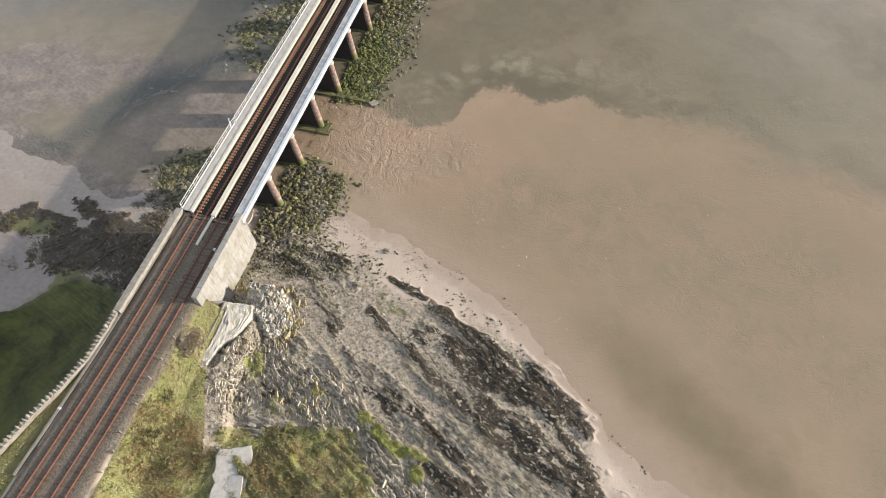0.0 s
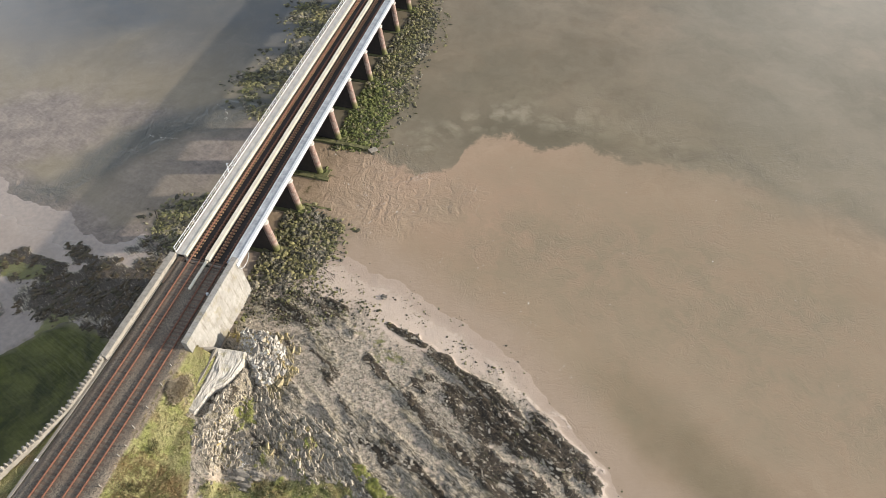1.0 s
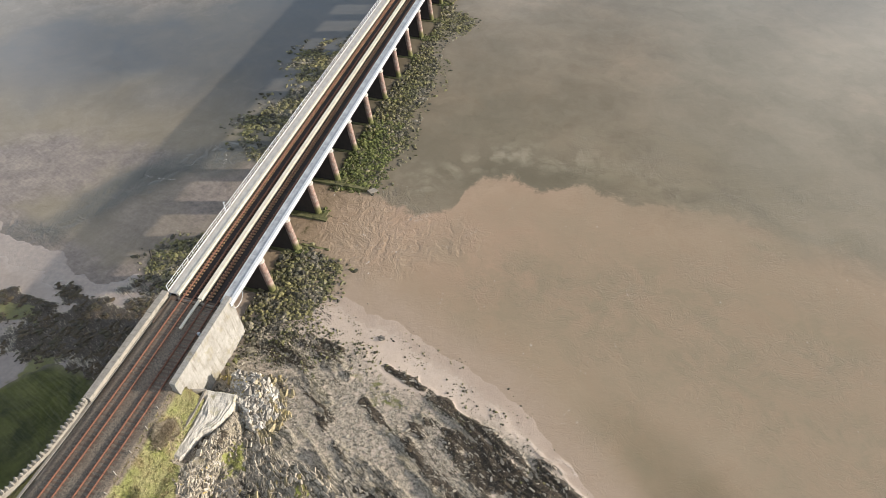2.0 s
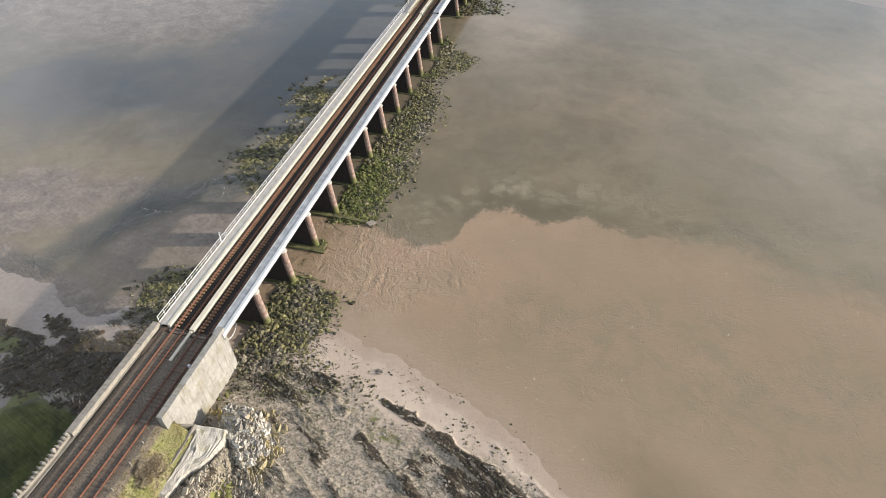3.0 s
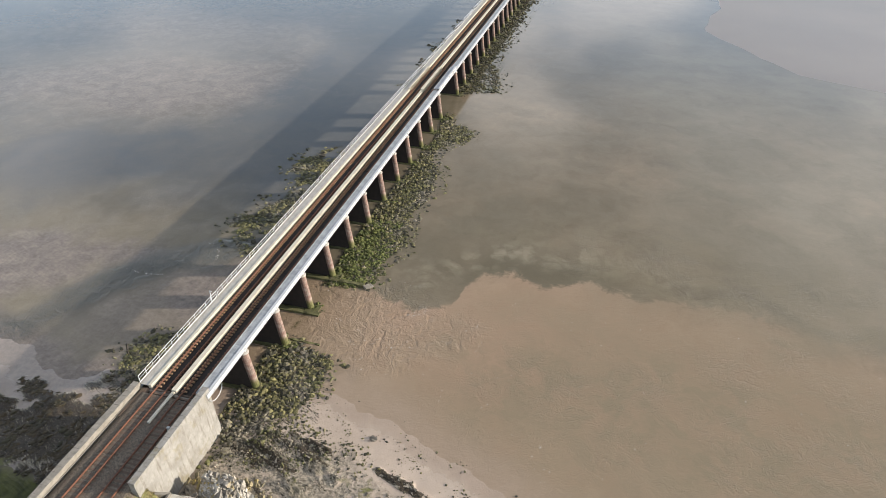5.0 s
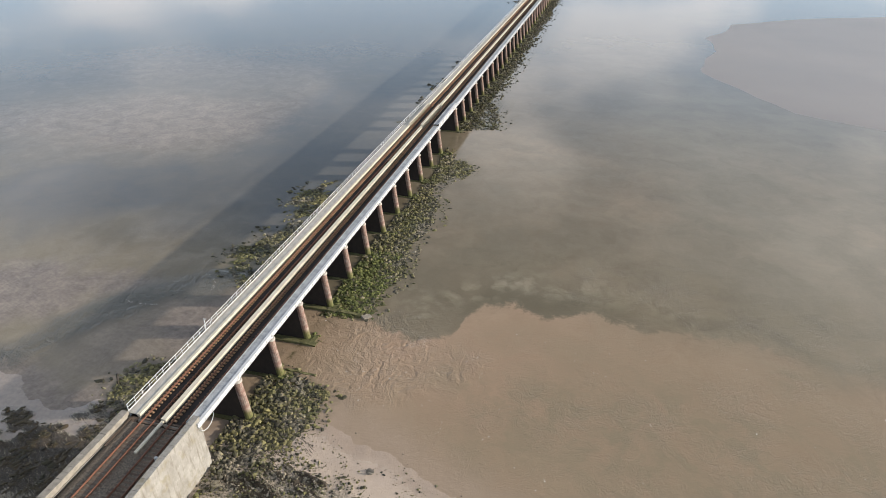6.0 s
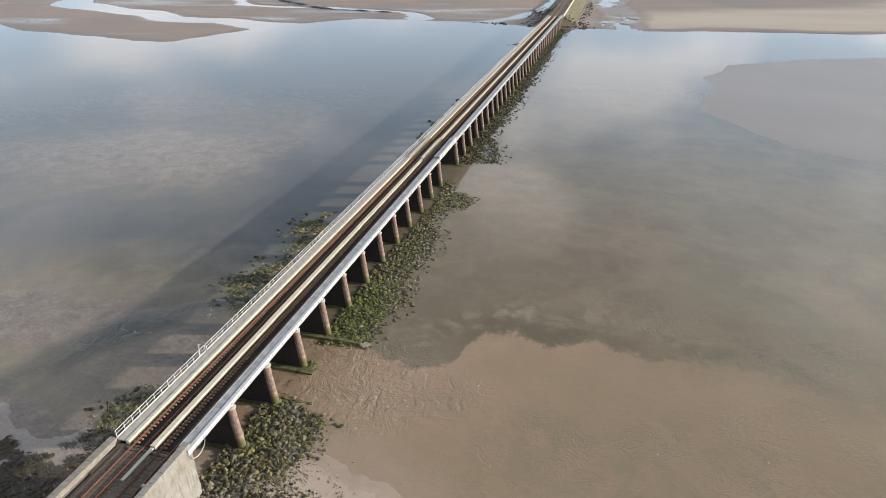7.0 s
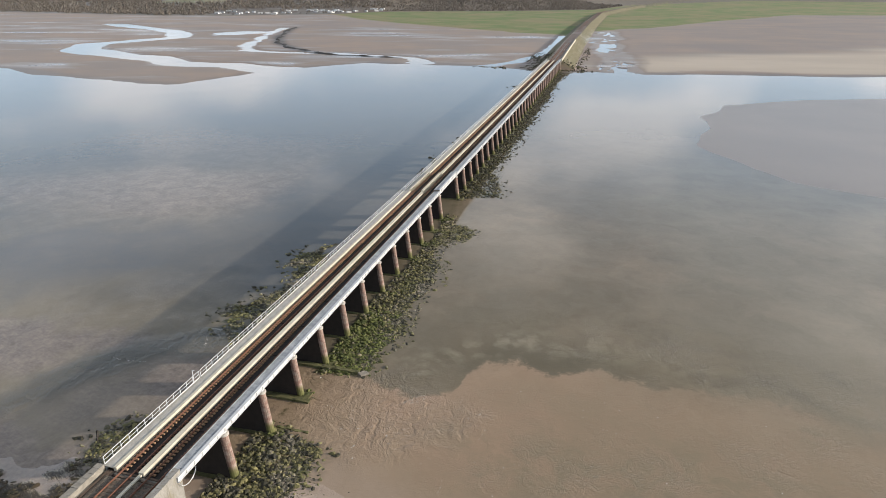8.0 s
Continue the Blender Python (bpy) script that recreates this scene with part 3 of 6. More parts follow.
def cover_of(x, y):
    d = inland(x, y)
    right = step(x, 2.4, 4.0)
    rough = fbm(x, y, 6.0, 4, 31)
    streak = fbm((0.875 * x - 0.485 * y) * 0.3, 0.485 * x + 0.875 * y, 1.6, 4, 33)
    rim = along(x, ((8, 5.0), (29, 4.8), (37, 4.0), (44, 2.0), (50, 0.6), (54, 1.2), (60, 2.6), (80, 3.0)))
    rock = right * step(d + 1.5 * rough + 1.6 * streak - rim, 0, 2.6) * step(y, -120, -100)
    gap = fbm((0.875 * x - 0.485 * y) * 0.35, 0.485 * x + 0.875 * y, 3.0, 5, 29, 0.6)
    rock = rock * (0.1 + 0.9 * step(gap + 0.6 * blob(x, y, 47, -19, 14, 7, -25, 0.5, 0.3, 28), -0.3, 0.1))
    # bare patches of sand and shingle among the beds
    bare = blob(x, y, 26, -11.5, 6.0, 4.6, -35, 0.5, 0.7, 34) + 1.1 * blob(x, y, 29.3, -23.2, 2.2, 1.0, -40, 0.3, 0.5, 35) + 1.1 * blob(x, y, 46.5, -11.8, 3.2, 1.1, -35, 0.4, 0.5, 36) \
        + 1.1 * blob(x, y, 52.5, -20.3, 4.2, 0.9, -38, 0.4, 0.4, 37) + blob(x, y, 57, -20.5, 3, 0.9, -36, 0.4, 0.5, 40) + 0.8 * blob(x, y, 36.5, -14.5, 4.5, 2.2, -40, 0.5, 0.8, 64) \
        + 0.9 * blob(x, y, 38.5, -24.2, 2.4, 0.8, -45, 0.3, 0.5, 65) + 0.7 * blob(x, y, 21, -8, 5, 2.5, -30, 0.5, 0.7, 66) + blob(x, y, 63, -27, 5, 1.2, -36, 0.4, 0.4, 67)
    rock = np.clip(rock - 0.75 * np.clip(bare, 0, 1.2), 0, 1)
    shingle = np.clip(right * step(d + 1.2 * rough - rim, 0.5, 3.0), 0, 1)
    dark_l = (blob(x, y, -21.5, -8.8, 10.5, 5.4, 16, 0.25, 0.35, 41) + blob(x, y, -36.5, -7.2, 7, 2.9, 10, 0.2, 0.4, 42) + blob(x, y, -14.5, -11, 4.5, 5.5, 0, 0.4, 0.6, 43)
              + blob(x, y, -27, -2.9, 3.4, 1.6, -22, 0.25, 0.5, 44) + 0.8 * blob(x, y, -15, 3.0, 6, 3.5, 30, 0.4, 0.7, 45)) * step(-x, 6.5, 8.0)
    dark_l = np.clip(dark_l, 0, 1)
    pale = np.maximum(blob(x, y, 9.6, -13.6, 3.9, 3.3, -10, 0.25, 0.35, 46) * right, 0.5 * blob(x, y, 8.3, -22.6, 2.2, 3.6, 20, 0.35, 0.6, 47))
    pale = np.maximum(pale, 0.62 * blob(x, y, 11.5, -27.0, 4.4, 2.6, -22, 0.35, 0.6, 177))
    pale = np.maximum(pale, 0.7 * blob(x, y, 35.5, -31, 6, 2.0, -35, 0.4, 0.7, 58))
    shelf = (x < 8.7 + 0.25 * (y + 16)) & (y < -14.4) & (y > -25.5)
    pale = np.where(shelf, 0.0, pale)
    crest = step(-y + 0.30 * (x - 12), 29.5, 32.5 + 0 * x) * step(30.5 - x + 0.75 * (-y - 30), -2.0, 2.5) * step(x, 9, 13)
    bank = step(x, 1.6, 2.0) * np.where(y > -25, x < 5.3, step(7.0 - x - 0.42 * (y + 24), 0, 2.0)) * step(-y, 15.6, 16.0)
    cushion = blob(x, y, 28.6, -25.2, 1.2, 0.8, -40, 0.15, 0.3, 50) + blob(x, y, 31.2, -26.8, 2.0, 0.8, -40, 0.2, 0.5, 51) + blob(x, y, 34.0, -28.0, 1.4, 1.0, -10, 0.15, 0.3, 52) \
        + blob(x, y, 36.6, -28.0, 1.6, 0.5, -10, 0.2, 0.5, 68) + blob(x, y, 37.4, -30.6, 1.2, 0.9, -50, 0.15, 0.3, 69) + blob(x, y, 21.0, -23.4, 0.9, 0.7, 0, 0.2, 0.4, 70)
    moss = np.clip(cushion, 0, 1) * right + 0.75 * np.clip(blob(x, y, 17, -27.5, 7, 2.6, -40, 0.4, 1.1, 59), 0, 1) * right * step(fbm(x, y, 1.8, 3, 60), 0.05, 0.35)
    grass = np.clip(np.maximum(np.maximum(crest * step(fbm(x, y, 4, 4, 48), -1.1, -0.6), bank), moss), 0, 1)
    sea_x = along(y, ((-80, -22.3), (-41.5, -11.3), (-37.3, -10.3), (-33.4, -9.0), (-28.8, -7.9), (-24.1, -7.65), (-21, -7.7)))
    verge = step(track_x(y) - 4.7 - x, 0, 0.3) * step(x - sea_x, -0.3, 0.2) * step(-y, 20, 23)
    grass = np.maximum(grass, verge)
    belt = fbm((0.875 * x - 0.485 * y) * 0.28, 0.485 * x + 0.875 * y, 2.6, 5, 53, 0.6)
    weed = rock * step(belt + 0.3 * streak + 0.5 * step(d, 15, 6) - 0.12 * step(d, 9, 15), 0.0, 0.28) * step(d, 40, 26)
    ledges = np.minimum(line_distance(x, y, ((24, -9.2), (31, -13.6), (38.6, -18.5), (47, -24))), np.minimum(line_distance(x, y, ((25, -2.9), (35, -6.4), (45.5, -11.4), (54, -17))), line_distance(x, y, ((29, -19.5), (37, -24), (46, -30)))))
    ledge_run = right * (1 - step(ledges + 0.7 * fbm(x, y, 2.2, 4, 175), 0.25, 0.8))
    rock = np.maximum(rock, 0.95 * ledge_run)
    weed = np.maximum(weed, 0.85 * ledge_run)
    slabs = right * (1 - step(line_distance(x, y, ((12, -20.5), (21, -23.5), (29.4, -28.7), (37, -33))) + 1.1 * fbm(x, y, 4, 4, 176), 2.2, 3.4))
    rock = np.maximum(rock, slabs)
    weed = weed * (1 - 0.9 * slabs)
    weed = np.maximum(weed, rock * 0.8 * np.clip(blob(x, y, 46, -20.5, 6.5, 3.2, -38, 0.3, 0.3, 54) + blob(x, y, 53.5, -16.5, 6.5, 2.6, -38, 0.3, 0.3, 61) + blob(x, y, 58, -24.5, 8, 2.0, -36, 0.3, 0.3, 62), 0, 1))
    weed = np.maximum(weed, 0.42 * right * blob(x, y, 10, -1, 7, 5, -30, 0.5, 0.6, 55))
    weed = np.maximum(weed * (1 - grass), 0.7 * dark_l)
    weed = weed * (1 - 0.8 * pale)
    algae = blob(x, y, -18.5, -19, 6, 4.2, -20, 0.3, 0.5, 56) + 0.7 * blob(x, y, -34, -8, 5, 1.6, 0, 0.3, 0.5, 57) + 0.55 * right * blob(x, y, 26, -7, 4, 2, -30, 0.4, 0.6, 63)
    return dict(d=d, rock=np.maximum(rock * 0.95, dark_l * 0.95), pale=pale, grass=grass, weed=weed, shingle=shingle * (1 - grass), algae=algae, crest=crest, bank=bank, slabs=slabs, moss=np.clip(moss, 0, 1))


SEA_LINE = ((-400, -130), (-80, -22.3), (-41.5, -11.3), (-37.3, -10.3), (-33.4, -9.0), (-28.8, -7.9), (-24.1, -7.65), (-21, -7.5), (0, -7.4))


POOL_EDGE = ((-80, -38), (-45, -31), (-32, -26), (-28, -23.5), (-25.5, -18.5), (-22.3, -14.8), (-17, -14.8), (-12, -16.5), (-7, -18))


def pool_of(x, y):
    """The green pool west of the line: 1 inside."""
    return 1 - step(y - along(x, POOL_EDGE) + 1.6 * fbm(x, y, 5, 4, 99), -1.0, 1.2)


def ground_z(x, y):
    m = masks(x, y)
    d = m["d"]
    right = step(x, 2.4, 4.0)
    z = np.where(d < 0, np.maximum(d * 0.14, -0.6), 0.055 * np.minimum(d, 6) + 0.035 * np.clip(d - 6, 0, 25) * step(x, -2, 6))
    left = step(-x, 7.5, 9.0)
    z = np.where((d > 0) & (x < -6), 0.03 + 0.02 * np.minimum(d, 6), z)
    z = z - left * 0.6 * pool_of(x, y) + left * step(-y, 20, 45) * step(-x, 28, 45) * 0.15
    crag = np.where(m["rock"] > 0.02, beds(x, y), 0.0)
    z = np.maximum(z, z - 0.16 + m["rock"] * (0.16 + 0.58 * crag * (1 - 0.5 * left)) + 0.08 * m["rock"] * fbm(x, y, 0.8, 3, 62))
    # headland of grass, pale outcrop and the banks of the line
    z = z + 1.7 * m["crest"] * step(-y, 29, 36) + 0.24 * m["grass"] * fbm(x, y, 1.5, 4, 63) + 0.35 * m["moss"] * right
    z = np.where(m["pale"] < 0.02, z, np.maximum(z, m["pale"] * (0.5 + 2.7 * step(15.5 - x, 0, 7.5) * step(y, -30, -23)) + 0.55 * m["pale"] * beds(x + 0.4 * y, y)))
    slope = 6.75 - 0.75 * np.clip(x - 2.0, 0, 3.6) - 0.20 * np.clip(x - 5.6, 0, 30) + 0.15 * fbm(x, y, 1.6, 4, 64)
    z = np.where((x > 1.8) & (y < -15.6) & (x < 17), np.maximum(z, slope * step(-y, 15.6, 16.2) - 9 * step(x, 8.5 + 4 * step(-y, 26, 34), 15.5)), z)
    z = np.where((x > 5.3) & (x < 9.2 + 0.25 * (y + 16)) & (y < -15.2) & (y > -24.5), np.minimum(z, 3.0), z)
    bed = (x > along(y, SEA_LINE)) & (x < 2.1) & (y < DECK_END - 0.9)
    tx = np.abs(x - track_x(y))
    z = np.where(bed, 6.55 + 0.52 * step(4.9 - tx, 0, 0.9), z)
    # far side: flats, channels, marsh and the causeway
    out = y > 105
    if out.any():
        z = np.where(out, 0.0, z)
        z[out] = far_z(x[out], y[out])
    return z


def far_z(x, y):
    tx = np.abs(x - track_x(y))
    far = y - along(x, FAR_SHORE) + 6 * fbm(x, y, 40, 4, 65) * step(np.abs(x), 5, 30)
    zf = np.where(far < 0, np.maximum(far * 0.03, -0.6), np.minimum(0.012 * far, 0.7) + 0.12 * fbm(x, y, 120, 4, 66) * step(far, 5, 60))
    zf = zf - 1.1 * (1 - step(line_distance(x, y, MEANDER) + 5 * fbm(x, y, 40, 3, 67), 12, 22)) * step(far, 0, 5)
    zf = zf - 1.1 * (1 - step(line_distance(x, y, CREEK) + 3 * fbm(x, y, 30, 3, 68), 5, 10)) * step(far, 0, 5)
    zf = zf - 1.0 * (1 - step(line_distance(x, y, GULLY) + 3 * fbm(x, y, 20, 3, 69), 4, 8)) - 1.0 * (1 - step(line_distance(x, y, GULLY_EAST) + 9 * fbm(x, y * 0.5, 18, 4, 70), 5, 11)) * step(fbm(x, y * 0.4, 9, 4, 84), -0.5, 0.1)
    zf = np.where(far > 0, np.maximum(zf, 1.35 * (1 - step(line_distance(x, y, DARK_BANK), 4, 8)) - 1), zf)
    zf = zf - 1.0 * blob(x, y, -436, 730, 30, 45, -25, 0.2, 0.3, 71) * step(far, 0, 5)
    marsh = marsh_of(x, y)
    zf = np.maximum(zf, (marsh + 0.4) * step(marsh, 0.3, 0.7) - 0.4)
    causeway = 7.0 - 0.62 * np.clip(tx - 5.2, 0, 40)
    zf = np.where(y > FAR_END, np.maximum(zf, np.where(causeway > -0.2, causeway, -1)), zf)
    rise = y - along(x, TREE_LINE)
    hills = 62 * step(rise, 0, 650) * (0.8 + 0.3 * fbm(x, y, 500, 3, 72)) * step(tx, 60, 400)
    zf = np.where(rise > 0, np.maximum(zf, 1.2 + hills), zf)
    bank = x - along(y, BANK_EDGE) + 3 * fbm(x, y, 25, 3, 73)
    return np.where(y < 440, np.maximum(zf, np.minimum(0.006 * bank, 0.10)), zf)


TREE_LINE = ((-5000, 900), (-1280, 1120), (-840, 1085), (-690, 1140), (-537, 1285), (-476, 1440), (-225, 1560), (-34, 1730), (60, 2200), (500, 3000), (5000, 3600))


def marsh_of(x, y):
    west = step(y - along(x, ((-600, 1260), (-510, 1217), (-410, 1088), (-265, 959), (-197, 909), (-102, 842), (-36, 822), (-20, 820))) + 6 * fbm(x, y, 40, 4, 81), 0, 8) * (x < track_x(y)) * step(x, -560, -520)
    east = step(y - along(x, ((10, 900), (20, 919), (75, 977), (183, 1206), (391, 1562), (597, 1641), (5000, 2200))) + 12 * fbm(x, y, 60, 4, 82), 0, 10) * (x > track_x(y))
    return np.maximum(west, east)


def ground_fields(x, y, z):
    m = masks(x, y)
    near = y < 105
    marsh = marsh_of(x, y) * (y > 105)
    tx = np.abs(x - track_x(y))
    bedded = ((y < DECK_END) | (y > FAR_END)) & (tx < 4.6)
    ballast = np.where(bedded, 1.0, 0.0)
    cause = np.where((y > FAR_END) & (tx >= 4.6) & (tx < 16) & (z > 0.8), 1.0, 0.0)
    field = np.where(y > along(x, TREE_LINE), 1.0, 0.0)
    d = m["d"]
    wet = np.where(near, np.clip(step(d, 7, 0.5) * (1 - m["rock"]) + 0.35 * step(-x, 8, 12), 0, 1), np.clip(0.8 - 0.6 * step(z, 0.1, 0.5) * step(x, -100, 100) + 0.3 * (y < 430), 0, 1))
    wet = wet * (1 - marsh) * (1 - m["grass"] * near) * (1 - cause)
    mud = np.where(near, step(-x, 8, 14) * (0.8 + 0.2 * step(-y, 6, 11)), np.clip(step(-x, 0, 150) * 0.8 + 1.0 * (z < 0.2) + (y < 430), 0, 1))
    far = y - along(x, FAR_SHORE)
    flat = np.where((y > 105) & (far > -20), 1.0, 0.0) * (1 - marsh)
    east = step(x, 0, 60)
    cream = flat * east * step(far + 10 * fbm(x, y, 40, 4, 74), 10, 24) * (1 - step(far - 0.45 * (x - 60) + 30 * fbm(x * 0.4, y, 60, 4, 75), 60, 150))
    rim = flat * (1 - step(far + 5 * fbm(x, y, 30, 3, 76), 6, 16))
    dark = np.where(y > 105, (1 - step(line_distance(x, y, DARK_BANK) + 1.5 * fbm(x, y, 12, 3, 77), 3, 6.5)), 0.0) * (x < -100)
    rbank = np.where((y > 105) & (y < 440) & (x > 60), 1.0, 0.0)
    mud = np.where(near, mud, rbank)
    wet = np.where(near, wet, np.maximum(0.45 * flat + 0.2 * rim, 0.76 * rbank)) * (1 - cause)
    wood = field * (1 - ((x > -1030) & (x < -850) & (y > 1330)))
    calm = np.where(near, 0.0, 1.0)
    shine = flat * (1 - east) * (1 - rim)
    seep = flat * (1 - step(line_distance(x, y, GULLY_EAST) + 8 * fbm(x, y * 0.5, 26, 4, 83), 14, 28))
    shine, wet = np.maximum(shine, seep), np.maximum(wet, 0.68 * seep)
    cream, rim = cream * (1 - seep), np.maximum(rim, 0.5 * seep)
    return dict(calm=calm, shine=shine, flat=flat * (1 - rbank), cream=cream, rim=rim, dark=dark, slope=cause, wood=wood, moss=m["moss"] * near, rock=m["rock"] * near, pale=m["pale"] * near, grass=m["grass"] * near, weed=m["weed"] * near, shingle=m["shingle"] * near * (1 - m["algae"]),
                algae=np.clip(m["algae"], 0, 1) * near, mud=mud, wet=wet, marsh=marsh, field=field, ballast=ballast, rough=np.clip(m["rock"] + m["pale"], 0, 1) * near)


xs = graded([(-4800, -1300, 120), (-1300, -700, 20), (-700, -120, 7), (-120, -48, 2.0), (-48, 3, 0.42), (3, 70, 0.235), (70, 74, 0.4), (74, 140, 1.6), (140, 700, 6), (700, 1300, 20), (1300, 4800, 120)])
ys = graded([(-1500, -140, 60), (-140, -48, 2.5), (-48, -42, 0.4), (-42, 7, 0.235), (7, 9, 0.4), (9, 110, 4.0), (110, 430, 5.0), (430, 520, 2.5), (520, 1300, 7), (1300, 2000, 16), (2000, 4900, 100)])
ground = tagged(sheet("ground", xs, ys, ground_z, ground_fields, "ground"), "wet sand, shingle and dark bedded rock of a tidal shore", "ground", kind="structure")


def apron_east(x, y):
    """Where rubble lies on the east side, by the reach of the heap along the viaduct."""
    reach = along(y, ((-6, 3), (-4, 6), (0, 8.5), (3, 10.5), (9, 12), (14, 10.5), (16.5, 3), (31, 2), (32.5, 9.5), (35, 10.5), (45, 11.6), (62, 11.4), (79, 11.2), (86, 8), (92, 8), (97, 13.5), (103, 14), (108, 6), (114, 3), (126, 2), (129, 5), (134, 15.5), (142, 15), (150, 11), (161, 7.5), (184, 9), (283, 9.2), (405, 7.6), (440, 7)))
    inner = along(y, ((-4, 3.1), (0, 1.0), (14, 1.0), (20, 2.5), (60, 2.5), (75, 4.0), (95, 5), (112, 4), (128, 2.5), (440, 2.5)))
    n = 1.6 * fbm(x, y, 5, 3, 111)
    return np.where(x < reach + n, 1.0 - 0.5 * (y < 1), 0.16 * (x < reach + n + 3)) * (x > inner)


def apron_west(x, y):
    reach = along(y, ((0, -12), (3, -19), (9, -19), (15, -14), (18, -7), (34, -7), (38, -19), (48, -23.5), (57, -19.5), (64, -18.6), (71, -22), (82, -21), (87, -13), (94, -9), (126, -8), (132, -18), (141, -12), (152, -17.5), (162, -12), (172, -17), (186, -11), (203, -17), (218, -11), (240, -14), (262, -8), (300, -13), (330, -8), (362, -19), (372, -9), (400, -5)))
    n = 2.0 * fbm(x, y, 5, 3, 112)
    density = np.maximum(step(fbm(x, y, 4, 4, 113), -0.85, -0.1), blob(x, y, -14, 5.5, 5.5, 7.5, -15, 0.3, 0.4, 119))
    return np.where(x > reach + n, 1.0, 0.1 * (x > reach + n - 3)) * density * (x < -6.5)


def water_fields(x, y, z):
    edge = along(x, ((-6, 30), (2, 32.9), (10.5, 32.7), (15.5, 30.9), (20.4, 29.2), (24.6, 30.6), (26.4, 33), (27, 37.5), (29.5, 41.2), (34.5, 41.8), (41, 41.0), (44.5, 42.4), (48.2, 44.4), (51.5, 42.8), (56, 42.4), (62, 42.6), (74, 42), (95, 36), (140, 20), (300, -20)))
    plume = np.clip(0.5 + (edge - y + 1.6 * fbm(x, y, 7, 4, 91)) / 16, 0, 1) * step(x, -9, -2)
    blur = step(x + 10 * fbm(x, y, 20, 3, 93), 40, 85)
    right = step(x, -2, 8)
    veil = right * np.clip(0.5 + 0.6 * fbm(x + 0.5 * y, y, 22, 5, 94), 0, 1) * (1 - step(y, 110, 240))
    puff_line = y - along(x, ((14, 40), (20, 36), (26, 43), (32, 48), (44, 50), (56, 50), (66, 46), (80, 40)))
    billow = right * np.exp(-((puff_line - 2) / 4.2) ** 2) * step(x, 10, 22) * (1 - step(x, 62, 84)) * (0.55 + 0.45 * step(fbm(x, y, 9, 3, 171), -0.4, 0.4))
    hollow = right * np.exp(-((y - edge - 3.5) / 3.6) ** 2) * step(x, 24, 32) * (1 - step(x, 52, 66)) + 0.55 * right * blob(x, y, 20, 62, 16, 22, -20, 0.7, 0.5, 172)
    milky = right * step(x + 0.25 * y + 12 * fbm(x, y, 26, 4, 189), 70, 110) * step(y + 10 * fbm(x, y, 20, 3, 190), 22, 45)
    pink = blob(x, y, 34, 26, 24, 15, -10, 0.8, 0.4, 173)
    veil = np.maximum(veil, 0.85 * right * step(x - 0.5 * (y - 40) + 14 * fbm(x, y, 24, 4, 174), 62, 105) * (1 - step(y, 120, 220)))
    veil = np.maximum(veil, 1.6 * right * blob(x + 0.5 * fbm(x, y, 8, 3, 118), y, 22, 122, 30, 6, -14, 0.6, 0.5, 117))
    deep = 0.5 * blob(x, y, 74, -16, 17, 4.5, -38, 0.85, 0.3, 95)
    left = step(-x, 4, 10)
    wave = 9 * fbm(x, y, 26, 4, 106)
    lens = blob(x + wave, y + wave, -88, 109, 52, 22, 12, 0.55, 0.35, 97) + 0.5 * blob(x + wave, y, -118, 172, 50, 22, -8, 0.6, 0.4, 98)
    bank = blob(x + 0.4 * wave, y, -54, 23, 22, 9, 18, 0.5, 0.4, 96) + 0.6 * blob(x, y, -14, 28, 9, 8, 0, 0.7, 0.4, 107) + 0.5 * blob(x, y, -22, 16, 12, 9, 20, 0.7, 0.4, 108)
    dim = blob(x + wave, y, -70, 62, 36, 19, 12, 0.6, 0.35, 109)
    channel = 1 - step(line_distance(x, y, ((-62, 0), (-50, 4.7), (-40, 8.5), (-37, 15.5), (-34, 22), (-30, 29), (-23, 33), (-16, 42), (-12, 60))) + 1.6 * fbm(x, y, 6, 4, 103), 1.0, 6.5)
    shoal = np.clip((0.55 * lens + 0.8 * bank + 0.15) * left * (1 - dim) * (1 - 0.7 * channel), 0, 0.85)
    clear = left * np.clip(0.55 * step(y + 12 * fbm(x, y, 25, 3, 104), 30, 80) + 0.3 * step(y, 110, 190) + 0.6 * dim + 0.5 * channel * (y < 60) - 0.45 * lens, 0, 0.92)
    clear = np.maximum(clear, left * 0.85 * step(y + 8 * fbm(x, y, 15, 3, 115), 38, 66) * step(x, -70, -48))
    shoal = shoal * (1 - 0.8 * step(y, 45, 75) * step(x, -60, -42))
    calm = np.maximum(step(y + 20 * fbm(x, y, 40, 4, 116), 60, 150) * (1 - 0.7 * np.clip(lens, 0, 1) * left), 0.7 * dim * left)
    clear = np.maximum(clear, (1 - left) * 0.75 * step(y + 22 * fbm(x, y, 34, 4, 105), 110, 250))
    slime = left * pool_of(x, y - 0.8)
    race = np.clip(blob(x, y, 13, 23, 16, 9, 12, 0.6, 0.4, 100) + 0.8 * channel * left * (y < 40), 0, 1)
    rills = np.clip(0.55 * left * (1 - step(y, 40, 90)) * (y > 2) + blob(x, y, 75, 10, 40, 24, -25, 0.6, 0.5, 110) + 0.7 * blob(x, y, 66, 52, 34, 10, -12, 0.6, 0.5, 113) + 0.5 * blob(x, y, 42, 5, 22, 12, -25, 0.7, 0.5, 114), 0, 1)
    close = (np.abs(x) < 150) & (y < 60) & (y > -90)
    rim = np.zeros(len(x))
    rim[close] = step(inland(x[close], y[close]), -7.0, -0.2)
    shallow = rim * (x > 3)
